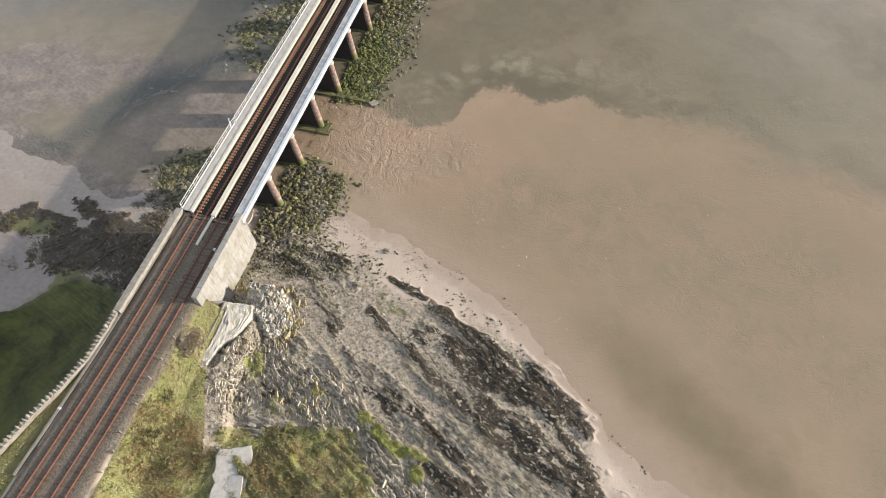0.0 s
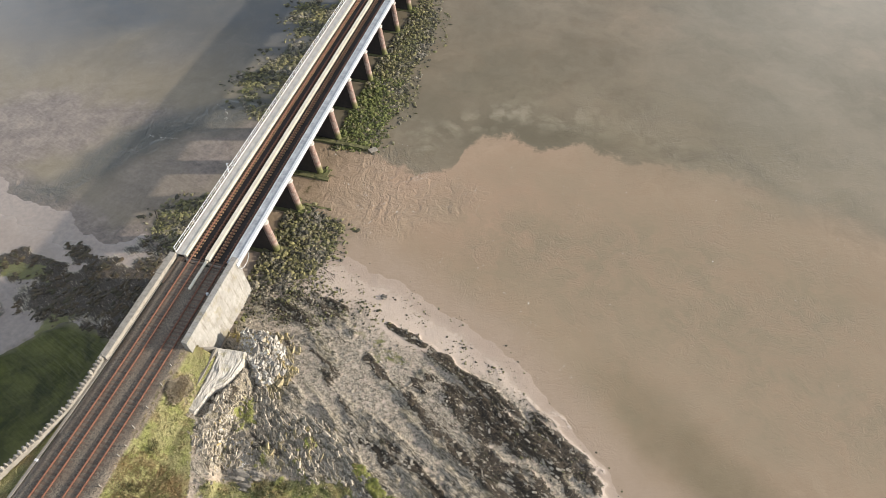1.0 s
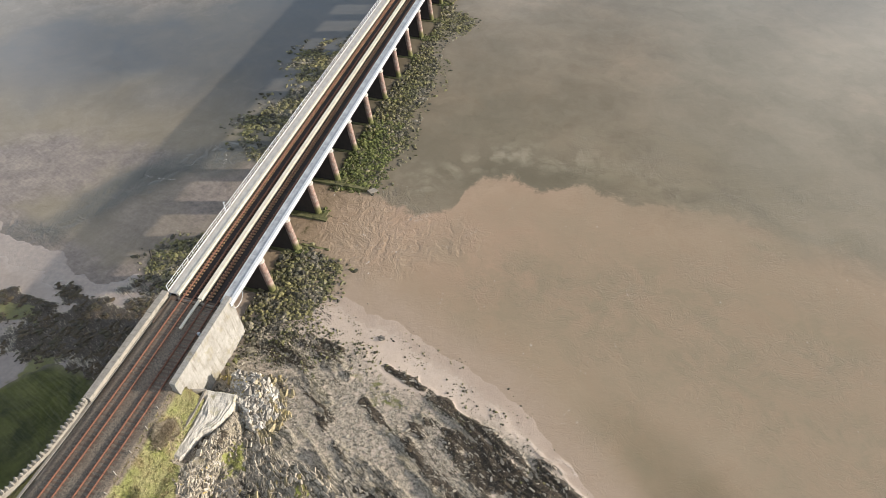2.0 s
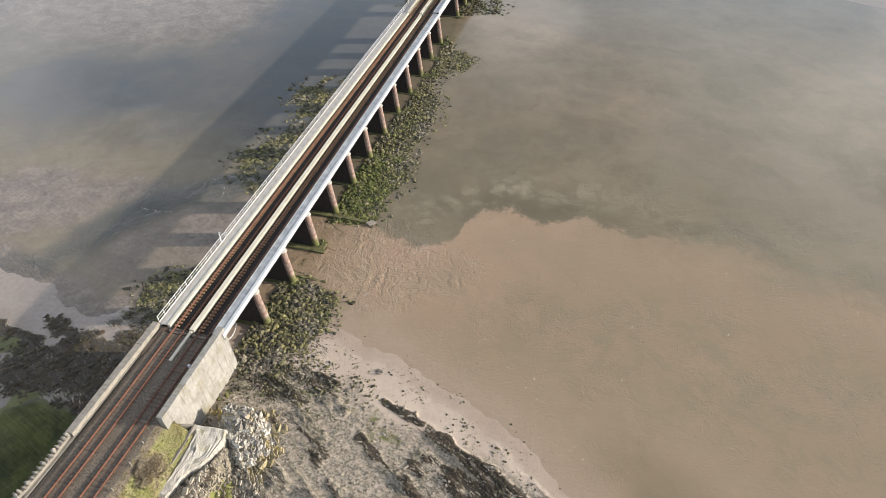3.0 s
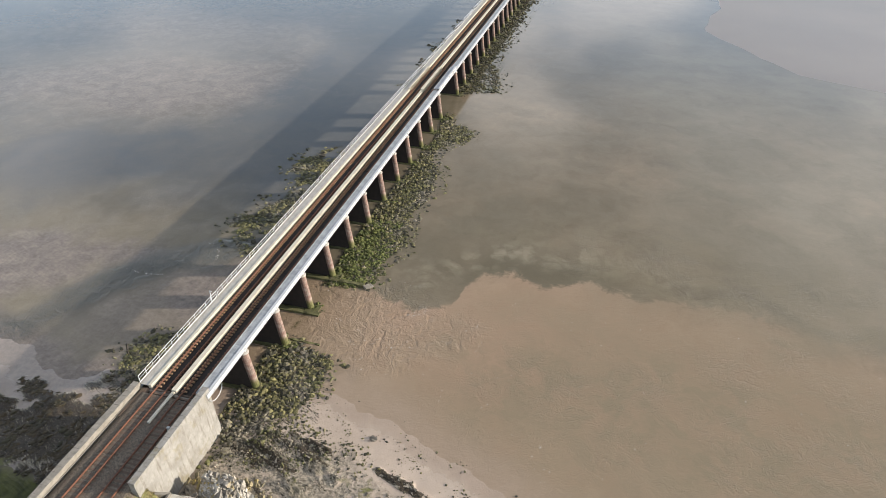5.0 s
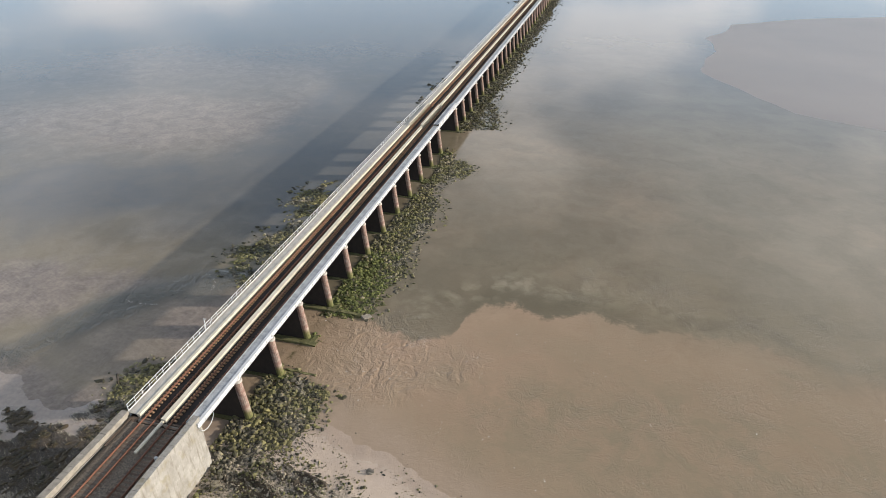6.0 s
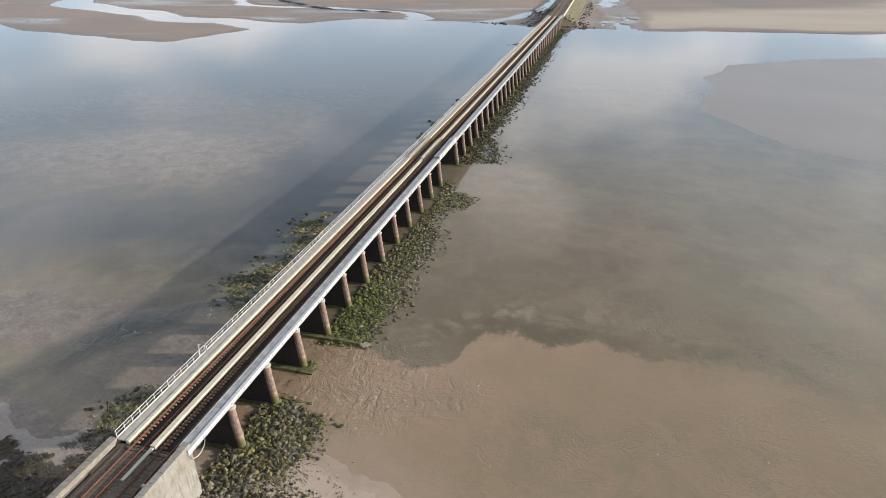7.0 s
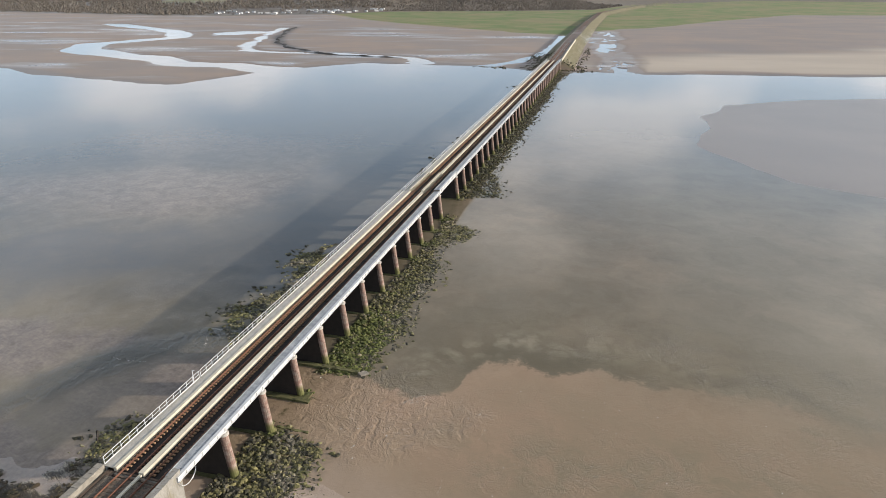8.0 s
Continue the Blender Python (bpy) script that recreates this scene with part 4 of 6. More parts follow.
    shoal = np.maximum(shoal, 0.95 * rim * (x < -6))
    weedbed = np.maximum(apron_east(x, y), apron_west(x, y)) * ((y > -6) & (y < 445))
    return dict(weedbed=weedbed, plume=plume, blur=blur, veil=veil, deep=deep, shoal=shoal, slime=slime, race=race, clear=clear, channel=channel * left * (y < 60), milky=milky, billow=billow, hollow=hollow, pink=pink, rills=rills, shallow=shallow, calm=calm)


wx = graded([(-4800, -500, 200), (-500, -140, 9), (-140, -10, 1.3), (-10, 110, 0.6), (110, 500, 12), (500, 4800, 200)])
wy = graded([(-1500, -60, 60), (-60, 5, 0.9), (5, 60, 0.5), (60, 150, 1.8), (150, 1300, 14), (1300, 4900, 200)])
water = tagged(sheet("water", wx, wy, lambda x, y: 0 * x, water_fields, "water"), "shallow silty brown estuary water, greyer beyond a silt plume", "water", kind="structure")

# ---- viaduct ----
def stadium(xa, xb, r, z, n=7):
    """Ring of points round a long pier with rounded ends."""
    out = []
    for k in range(n):
        a = -math.pi / 2 + math.pi * k / (n - 1)
        out.append((xb - r + r * math.cos(a), r * math.sin(a), z))
    for k in range(n):
        a = math.pi / 2 + math.pi * k / (n - 1)
        out.append((xa + r + r * math.cos(a), r * math.sin(a), z))
    return out


def stack(bm, rings, lid=True):
    rows = [[bm.verts.new(p) for p in ring] for ring in rings]
    n = len(rows[0])
    for a, b in zip(rows, rows[1:]):
        for k in range(n):
            bm.faces.new((a[k], a[(k + 1) % n], b[(k + 1) % n], b[k]))
    bm.faces.new(rows[-1])
    bm.faces.new(rows[0][::-1])
    bmesh.ops.recalc_face_normals(bm, faces=bm.faces)
    return bm


def rough_block(bm, x0, x1, y0, y1, z0, z1, batter=0.0, cells=(1, 14, 8), rough=0.035, seed=0):
    """A wall block whose faces are gridded and a little uneven."""
    made = bmesh.ops.create_cube(bm, size=1.0)
    n = len(bm.verts) - 8
    verts = list(bm.verts)[n:]
    for v in verts:
        v.co = Vector((x0 + (v.co.x + 0.5) * (x1 - x0), y0 + (v.co.y + 0.5) * (y1 - y0), z0 + (v.co.z + 0.5) * (z1 - z0)))
    for axis, count, lo, hi in ((1, cells[1], y0, y1), (2, cells[2], z0, z1), (0, cells[0], x0, x1)):
        for k in range(1, count):
            normal = [0, 0, 0]
            normal[axis] = 1
            at = [0, 0, 0]
            at[axis] = lo + (hi - lo) * k / count
            bmesh.ops.bisect_plane(bm, geom=bm.verts[:] + bm.edges[:] + bm.faces[:], plane_co=at, plane_no=normal)
    for v in bm.verts:
        v.co.x += batter * (z1 - v.co.z) / (z1 - z0) * (1 if v.co.x > (x0 + x1) / 2 else 0)
        v.co += noise.noise_vector(v.co * 0.9 + Vector((seed, 0, 0))) * rough
    return bm


def column_bm(x_top, x_foot, r, z0, z1, n=14):
    """A raking round column, with a ring of vertices every half metre."""
    rings = []
    for k in range(15):
        f = k / 14
        cx = x_foot + (x_top - x_foot) * f
        swell = r * (1.06 - 0.06 * f)
        rings.append([(cx + swell * math.cos(2 * math.pi * a / n), swell * math.sin(2 * math.pi * a / n), z0 + (z1 - z0) * f) for a in range(n)])
    return stack(bmesh.new(), rings)


def build_pier():
    ob = thing("viaduct_pier", "red brick viaduct pier with raking round columns and a weedy foot", "pier", "viaduct piers", (0, PIERS[0], 0))
    for x_top, x_foot, name in ((2.42, 3.3, "column"), (-6.6, -7.4, "column")):
        part(name, column_bm(x_top, x_foot, 0.56, -0.6, 6.62), "brick", ob, "round red brick column, green with weed below")
        bm = bmesh.new()
        stack(bm, [[(x_top + r * math.cos(2 * math.pi * a / 16), r * math.sin(2 * math.pi * a / 16), z) for a in range(16)] for r, z in ((0.58, 6.58), (0.7, 6.66), (0.7, 6.84), (0.54, 6.95))])
        part("cap", bm, "cap", ob, "pale stone cap")
        part("bearing", box(bmesh.new(), x_top - 0.22, x_top + 0.38, -0.25, 0.25, 6.94, 7.3, 0.03), "white_paint", ob)
    # cross wall, its near-black colour stands in for shade between the columns
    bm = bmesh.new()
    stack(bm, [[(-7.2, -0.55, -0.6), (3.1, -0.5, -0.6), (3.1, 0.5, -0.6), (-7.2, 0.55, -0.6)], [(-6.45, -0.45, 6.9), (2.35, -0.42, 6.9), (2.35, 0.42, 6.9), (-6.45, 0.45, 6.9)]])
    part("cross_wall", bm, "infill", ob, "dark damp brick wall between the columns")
    bm = bmesh.new()
    rough_block(bm, -8.4, 4.9, -1.15, 0.95, -0.5, 0.14, 0, (9, 2, 1), 0.16, 33)
    part("footing", bm, "sill", ob, "low weed-covered stone sill")
    return ob


pier = build_pier()
for y in PIERS[1:]:
    copy_thing(pier, pose(0, y, 0))

for x0, x1, y0, width, top in ((-7.5, 9.8, 33.0, 0.75, 0.38), (-7.0, 5.4, 23.5, 0.8, 0.34), (3.4, 8.6, 16.9, 0.4, 0.12)):
    sill = thing("stone_sill", "low weed-grown stone sill beside a viaduct pier", "sill", "weedy sills", ((x0 + x1) / 2, y0, 0))
    half = (x1 - x0) / 2
    part("sill_body", rough_block(bmesh.new(), -half, half, -width / 2, width / 2, -0.5, top, 0, (18, 2, 2), 0.2, y0), "sill", sill)

deck = thing("viaduct_deck", "long railway viaduct deck with white steel girders and a side walkway", "bridge", at=(0, DECK_END, 0))
LOCAL = -DECK_END
RUNS = [(DECK_END, LONG_FROM), (LONG_FROM, LONG_TO), (LONG_TO, FAR_END)]


def child_mesh(name, me, parent, at=(0, 0, 0), label=""):
    ob = new(name, me)
    ob.parent = parent
    ob.location = at
    return tagged(ob, label)


def girder_bm(length, depth, top):
    """The white east girder: web, flanges and stiffeners."""
    bm = bmesh.new()
    box(bm, 2.62, 2.70, 0.03, length - 0.03, top - depth, top - 0.05)
    box(bm, 2.48, 2.86, 0.02, length - 0.02, top - depth - 0.06, top - depth)
    box(bm, 2.4, 2.86, 0.0, length - 0.01, top - 0.06, top + 0.06, 0.012)
    n = max(2, round(length / 1.55))
    for k in range(n + 1):
        y = 0.06 + (length - 0.12) * k / n
        box(bm, 2.70, 2.82, y - 0.03, y + 0.03, top - depth, top - 0.06)
    return bm


def plate_bm(length, top):
    """Plates that run inside the flange, a joint and a low rib at each stiffener."""
    bm = bmesh.new()
    n = max(2, round(length / 1.55))
    for k in range(n):
        a, b = (length - 0.02) * k / n, (length - 0.02) * (k + 1) / n
        box(bm, 1.26, 2.39, a + 0.004, b - 0.004, top - 0.10, top - 0.03)
        box(bm, 2.0, 2.38, b - 0.05, b - 0.015, top - 0.03, top + 0.02)
    box(bm, 1.18, 1.25, 0.0, length - 0.02, 6.85, top + 0.05)
    return bm


def shared(bm, name, material):
    me = bpy.data.meshes.new(name)
    bm.to_mesh(me)
    bm.free()
    me.materials.append(M[material])
    return me


def span_bounds():
    edges = [DECK_END] + PIERS + [FAR_END]
    return list(zip(edges, edges[1:]))


girders, plates, west = {}, {}, {}
for a, b in span_bounds():
    length = round(b - a, 2)
    longer = length > 12
    if length not in girders:
        girders[length] = shared(girder_bm(length, 1.2 if longer else 0.62, 8.45 if longer else 7.9), "girder", "white_paint")
        plates[length] = shared(plate_bm(length, 8.3 if longer else 7.9), "top_plate", "grey_plate")
        bm = bmesh.new()
        box(bm, -7.2, -7.05, 0.03, length - 0.03, 6.4, 7.3)
        box(bm, -5.75, -5.6, 0.03, length - 0.03, 6.4, 7.0)
        west[length] = shared(bm, "west_girder", "white_paint")
    child_mesh("girder", girders[length], deck, (0, a + LOCAL, 0), "white painted steel edge girder")
    child_mesh("top_plate", plates[length], deck, (0, a + LOCAL, 0), "pale grey ribbed steel plate")
    child_mesh("west_girder", west[length], deck, (0, a + LOCAL, 0))

# solid plate added below the sleepers, coloured as the shaded gaps between them
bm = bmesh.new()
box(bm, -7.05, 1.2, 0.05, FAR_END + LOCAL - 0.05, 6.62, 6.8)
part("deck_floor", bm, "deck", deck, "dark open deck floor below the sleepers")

slab_bm = bmesh.new()
box(slab_bm, -7.25, -5.97, 0.0, 2.345, 7.32, 7.42)
slab = shared(slab_bm, "walkway_slab", "walkway")
kerb_bm = bmesh.new()
box(kerb_bm, -5.95, -5.5, 0.0, 4.69, 6.9, 7.52, 0.02)
kerb = shared(kerb_bm, "trough", "cream")
strip_bm = bmesh.new()
box(strip_bm, -2.5, -1.8, 0.0, 4.69, 6.9, 7.52, 0.02)
strip = shared(strip_bm, "trough_cover", "cream")
total = FAR_END - DECK_END
for k in range(int(total / 2.35)):
    child_mesh("walkway_slab", slab, deck, (0, k * 2.35, random.uniform(-0.006, 0.006)))
for k in range(int(total / 4.7)):
    y = k * 4.7
    raised = 0.35 if LONG_FROM < y + DECK_END + 2 < LONG_TO else 0.0
    child_mesh("trough", kerb, deck, (0, y, raised + random.uniform(-0.008, 0.008)), "cream cable trough beside the walkway")
    child_mesh("trough_cover", strip, deck, (random.uniform(-0.01, 0.01), y, raised + random.uniform(-0.008, 0.008)), "cream walkway strip between the tracks")
stiffener_bm = bmesh.new()
box(stiffener_bm, 0.0, 0.25, 0.0, 0.12, 6.9, 7.85)
stiffener = shared(stiffener_bm, "stiffener", "cream")
for k in range(22):
    y = LONG_FROM + LOCAL + 0.4 + k * (LONG_TO - LONG_FROM - 0.8) / 21
    child_mesh("stiffener", stiffener, deck, (-5.5, y, 0))
    child_mesh("stiffener", stiffener, deck, (-1.8, y, 0))
# white pipe that bends round the end of the east girder
bm = bmesh.new()
ring = [(0.06 * math.cos(a * math.pi / 3), 0.06 * math.sin(a * math.pi / 3)) for a in range(6)]
sweep(bm, ring, [(2.9, 0.1 + 1.5 * (1 - math.cos(t)), 7.3 - 1.3 * math.sin(t)) for t in np.linspace(0.0, 3.0, 14)])
part("pipe", bm, "white_paint", deck, "white curved pipe")

# ---- railing along the walkway ----
POST_GAP, POSTS = 1.43, 14
RAIL_X = -7.3


def build_railing(posts, y0):
    length = (posts - 1) * POST_GAP
    ob = thing("railing", "white tubular steel railing with two rails beside the walkway", "railing", "walkway railings", (RAIL_X, y0, 7.4))
    for z, r, name in ((1.12, 0.035, "top_rail"), (0.62, 0.025, "mid_rail")):
        bm = bmesh.new()
        box(bm, -r, r, -0.05, length + 0.05, z - r, z + r, 0.01)
        part(name, bm, "galv", ob)
    bm = bmesh.new()
    box(bm, -0.02, 0.02, -0.05, length + 0.05, -0.05, 0.16)
    part("toe_board", bm, "white_paint", ob)
    bm = bmesh.new()
    box(bm, -0.04, 0.04, -0.04, 0.04, -0.25, 1.12, 0.01)
    me = shared(bm, "post", "galv")
    for k in range(posts):
        child_mesh("post", me, ob, (0, k * POST_GAP, 0))
    return ob


first = build_railing(POSTS, DECK_END + 0.2)
step_len = (POSTS - 1) * POST_GAP + 0.35
y = DECK_END + 0.2 + step_len
while y + step_len < FAR_END + 4:
    copy_thing(first, pose(RAIL_X, y, 7.4))
    y += step_len
tall = thing("marker_post", "tall thin grey post with a short arm beside the railing", "post", at=(RAIL_X - 0.15, 14.4, 7.0))
bm = bmesh.new()
box(bm, -0.05, 0.05, -0.05, 0.05, 0.0, 2.35, 0.01)
box(bm, -0.05, 0.35, -0.04, 0.04, 2.3, 2.38)
part("pole", bm, "galv", tall)

# ---- tracks ----
SECTION = [(-0.085, -0.16), (0.085, -0.16), (0.085, -0.135), (0.012, -0.11), (0.012, -0.045), (0.042, -0.035), (0.042, 0.0), (-0.042, 0.0), (-0.042, -0.035), (-0.012, -0.045), (-0.012, -0.11), (-0.085, -0.135)]
TRACK_Y = list(np.arange(-78, -8, 2.5)) + [-8, 455] + list(np.arange(480, 1500, 40))


def build_track(offset):
    ob = thing("railway_track", "rust-brown railway track on short cross timbers and sleepers", "railway track", "parallel tracks", (float(track_x(0.0)) + offset, 0, RAIL_Z))
    base = ob.location
    for side in (-0.7525, 0.7525):
        bm = bmesh.new()
        sweep(bm, SECTION, [(float(track_x(y)) + offset + side - base.x, y, 0.0) for y in TRACK_Y])
        part("rail", bm, "rust", ob, "rusted steel rail")
    return ob


def sleeper_bm():
    return box(bmesh.new(), -1.3, 1.3, -0.135, 0.135, -0.31, -0.17, 0.012)


def timber_bm(half):
    return box(bmesh.new(), -half, half, -0.115, 0.115, -0.33, -0.15, 0.012)


# east rows get the short timbers in the shade-darkened colour
deck_timber, short_timber, bed_sleeper = shared(timber_bm(0.39), "cross_timber", "sleeper"), shared(timber_bm(0.27), "cross_timber", "dark_sleeper"), shared(sleeper_bm(), "sleeper", "bed_sleeper")
GAP = 0.6
for offset in (-1.87, 1.87):
    track = build_track(offset)
    base = track.location
    rest_v, rest_f = [], []
    corner = [(a, b, c) for c in (-0.33, -0.15) for a, b in ((-0.39, -0.115), (0.39, -0.115), (0.39, 0.115), (-0.39, 0.115))]
    quad = [(0, 1, 5, 4), (1, 2, 6, 5), (2, 3, 7, 6), (3, 0, 4, 7), (4, 5, 6, 7)]
    y = -52.0
    while y < FAR_END + 160:
        cx = float(track_x(y)) + offset - base.x + random.uniform(-0.03, 0.03)
        if y < DECK_END:
            z = -0.04 + random.uniform(-0.012, 0.012)
            child_mesh("sleeper", bed_sleeper, track, (cx, y, z)).rotation_euler.z = random.uniform(-0.01, 0.01)
        else:
            for side in (-0.7525, 0.7525):
                if y < 85:
                    child_mesh("cross_timber", deck_timber if side < 0 else short_timber, track, (cx + side, y, 0)).rotation_euler.z = random.uniform(-0.03, 0.03)
                else:
                    k = len(rest_v)
                    rest_v += [(cx + side + a * (1.0 if side < 0 else 0.7), y + b, c) for a, b, c in corner]
                    rest_f += [tuple(k + i for i in q) for q in quad]
        y += GAP
    tagged(child_mesh("sleeper_run", mesh_of("sleeper_run", rest_v, rest_f, "sleeper_rest"), track), "rust-stained timber sleepers far along the viaduct", kind="stuff")

# ---- near abutment, parapets and walls ----
abutment = thing("abutment", "pale limewashed stone abutment with a tall side wall", "abutment", at=(0, DECK_END, 0))


part("side_wall", rough_block(bmesh.new(), 1.9, 2.62, 0.75 - 14.8, 0.75, -0.5, 8.4, 0.35, (1, 22, 12), 0.06), "render", abutment, "sunlit limewashed side wall")
for k in range(9):
    a = 0.78 - 14.85 * k / 9
    part("coping", box(bmesh.new(), 1.84, 2.7, a - 14.85 / 9 + 0.015, a - 0.015, 8.4, 8.57, 0.02), "render", abutment)
part("front_wall", rough_block(bmesh.new(), -7.4, 1.9, -0.1, 0.7, -0.5, 6.3, 0, (10, 1, 8), 0.04, 4), "render", abutment)
part("ballast_wall", box(bmesh.new(), -7.0, 1.88, -0.5, -0.12, 5.6, 6.95), "concrete", abutment)

west_wall = thing("parapet_wall", "pale thick stone parapet wall along the railway", "wall", at=(-7.5, -12.5, 0))
part("wall_body", rough_block(bmesh.new(), -0.42, 0.42, -9.0, 9.1, -0.4, 7.6, 0, (2, 26, 8), 0.07, 9), "wall", west_wall)
bm = bmesh.new()
y = -9.0
while y < 9.0:
    n = random.uniform(0.7, 1.2)
    box(bm, -0.5, 0.46, y + 0.015, min(y + n, 9.1), 7.6, 7.6 + random.uniform(0.10, 0.16), 0.02)
    y += n
part("coping", bm, "wall", west_wall)

SEA_WALL = ((-7.75, -21.2), (-7.65, -24.1), (-7.85, -28.8), (-9.0, -33.4), (-10.3, -37.3), (-11.35, -41.5), (-13.8, -50.0), (-19.0, -66.0))
sea_wall = thing("sea_wall", "low stone sea wall with upright coping stones", "wall", at=(-7.75, -21.2, 0))
bm = bmesh.new()
sweep(bm, [(-0.35, -0.5), (0.3, -0.5), (0.25, 7.4), (-0.25, 7.4)], [(x + 7.75, y + 21.2, 0) for x, y in SEA_WALL])
part("wall_body", bm, "wall", sea_wall)


def rock_mesh(name, seed, material, flat=1.0, long=1.0):
    """A small angular stone."""
    bm = bmesh.new()
    bmesh.ops.create_icosphere(bm, subdivisions=1, radius=0.5)
    for v in bm.verts:
        v.co *= 1.0 + 0.28 * noise.noise(v.co * 2.3 + Vector((seed * 7.3, 0, 0)))
        v.co.x *= long
        v.co.z *= flat
    return shared(bm, name, material)


cope = [rock_mesh("coping_stone", 40 + k, "wall") for k in range(5)]
length = 0.0
for (ax, ay), (bx, by) in zip(SEA_WALL, SEA_WALL[1:]):
    run = math.hypot(bx - ax, by - ay)
    while length < run:
        f = length / run
        s = child_mesh("coping_stone", cope[random.randrange(5)], sea_wall, (ax + (bx - ax) * f + 7.75 + random.uniform(-0.06, 0.06), ay + (by - ay) * f + 21.2, 7.5 + random.uniform(0.0, 0.12)))
        s.scale = (random.uniform(0.7, 1.0), random.uniform(0.3, 0.5), random.uniform(0.55, 0.9))
        s.rotation_euler = (random.uniform(-0.3, 0.3), 0, math.atan2(by - ay, bx - ax) + math.pi / 2 + random.uniform(-0.2, 0.2))
        length += random.uniform(0.5, 0.66)
    length -= run

trough_line = thing("cable_trough", "pale concrete cable trough beside the track", "cable trough", at=(-6.4, DECK_END, 6.8))
bm = bmesh.new()
sweep(bm, [(-0.16, -0.1), (0.16, -0.1), (0.16, 0.16), (-0.16, 0.16)], [(float(track_x(y) + 2.15) - 0.15 - 0.55 * step(np.array(-y), 4.0, 9.0), y - DECK_END, 0.0) for y in np.arange(-44.0, -3.6, 1.5)])
part("trough_body", bm, "concrete", trough_line)
bm = bmesh.new()
box(bm, -0.2, 0.2, -5.3, -0.05, -0.1, 0.12, 0.02)
plank = thing("walkway_board", "weathered timber board between the tracks", "board", at=(-2.2, DECK_END, 7.2))
part("board", bm, "cream", plank)
bm = bmesh.new()
for k in range(3):
    box(bm, -0.55 + 0.4 * k, -0.2 + 0.4 * k, -5.2, -0.05, -0.08, 0.0, 0.01)
boards = thing("timber_walkway", "brown timber boards leading onto the viaduct walkway", "walkway", at=(-6.2, DECK_END, 7.0))
part("board", bm, "bed_sleeper", boards)

# ---- far abutment wall and causeway parapet ----
far_abutment = thing("abutment", "far stone abutment where the viaduct meets the causeway", "abutment", at=(0, FAR_END, 0))
part("front_wall", rough_block(bmesh.new(), -7.4, 2.7, -0.6, 0.6, -0.5, 7.0, 0, (8, 1, 6), 0.05, 14), "cap", far_abutment)
far_wall = thing("parapet_wall", "pale parapet wall along the far causeway", "wall", at=(3.4, FAR_END, 7))
bm = bmesh.new()
sweep(bm, [(-0.3, -1.0), (0.3, -1.0), (0.3, 1.0), (-0.3, 1.0)], [(float(track_x(FAR_END + k)) + 2.15, k, 0) for k in (0, 40, 90, 140, 205)])
part("wall_body", bm, "cream", far_wall)

# ---- loose stone: rubble, slabs, wrack ----
ICO = bmesh.new()
bmesh.ops.create_icosphere(ICO, subdivisions=1, radius=0.5)
STONE_V = np.array([v.co[:] for v in ICO.verts])
STONE_F = np.array([[v.index for v in f.verts] for f in ICO.faces])
ICO.free()
rng = np.random.default_rng(7)


CUBE_V = np.array([(a, b, c) for c in (-0.5, 0.5) for a, b in ((-0.5, -0.5), (0.5, -0.5), (0.5, 0.5), (-0.5, 0.5))])
CUBE_F = np.array([(0, 2, 1), (0, 3, 2), (4, 5, 6), (4, 6, 7), (0, 1, 5), (0, 5, 4), (1, 2, 6), (1, 6, 5), (2, 3, 7), (2, 7, 6), (3, 0, 4), (3, 4, 7)])


def heap(name, label, category, material, x, y, z, size, stretch=(1, 1, 0.7), turn=None, jag=0.22, smooth=False, slab=False, dip=0.0, sway=0.45):
    """Many small stones in one mesh."""
    n = len(x)
    ICO_V, ICO_F = (CUBE_V, CUBE_F) if slab else (STONE_V, STONE_F)
    v = np.repeat(ICO_V[None], n, 0) * (1 + rng.uniform(-jag, jag, (n, len(ICO_V), 3 if slab else 1)))
    s = size[:, None] * np.array(stretch)[None] * rng.uniform(0.65, 1.35, (n, 3))
    v = v * s[:, None, :]
    a = rng.uniform(0, 2 * np.pi, n) if turn is None else turn + rng.normal(0, sway, n)
    tilt = dip + rng.normal(0, 0.12 if slab else 0.25, n)
    vy, vz = v[:, :, 1] * np.cos(tilt)[:, None] - v[:, :, 2] * np.sin(tilt)[:, None], v[:, :, 1] * np.sin(tilt)[:, None] + v[:, :, 2] * np.cos(tilt)[:, None]
    c, sn = np.cos(a)[:, None], np.sin(a)[:, None]
    out = np.stack([v[:, :, 0] * c - vy * sn + x[:, None], v[:, :, 0] * sn + vy * c + y[:, None], vz + z[:, None]], 2).reshape(-1, 3)
    f = (ICO_F[None] + (np.arange(n) * len(ICO_V))[:, None, None]).reshape(-1, 3)
    me = bpy.data.meshes.new(name)
    me.vertices.add(len(out))
    me.vertices.foreach_set("co", out.astype(np.float32).ravel())
    me.loops.add(len(f) * 3)
    me.loops.foreach_set("vertex_index", f.astype(np.int32).ravel())
    me.polygons.add(len(f))
    me.polygons.foreach_set("loop_start", np.arange(len(f), dtype=np.int32) * 3)
    me.polygons.foreach_set("loop_total", np.full(len(f), 3, dtype=np.int32))
    me.polygons.foreach_set("use_smooth", np.full(len(f), smooth))
    me.update(calc_edges=True)
    me.materials.append(M[material])
    return tagged(new(name, me), label, category, kind="stuff")


def scatter(count, x0, x1, y0, y1, chance):
    x, y = rng.uniform(x0, x1, count), rng.uniform(y0, y1, count)
    keep = rng.uniform(0, 1, count) < chance(x, y)
    return x[keep], y[keep]


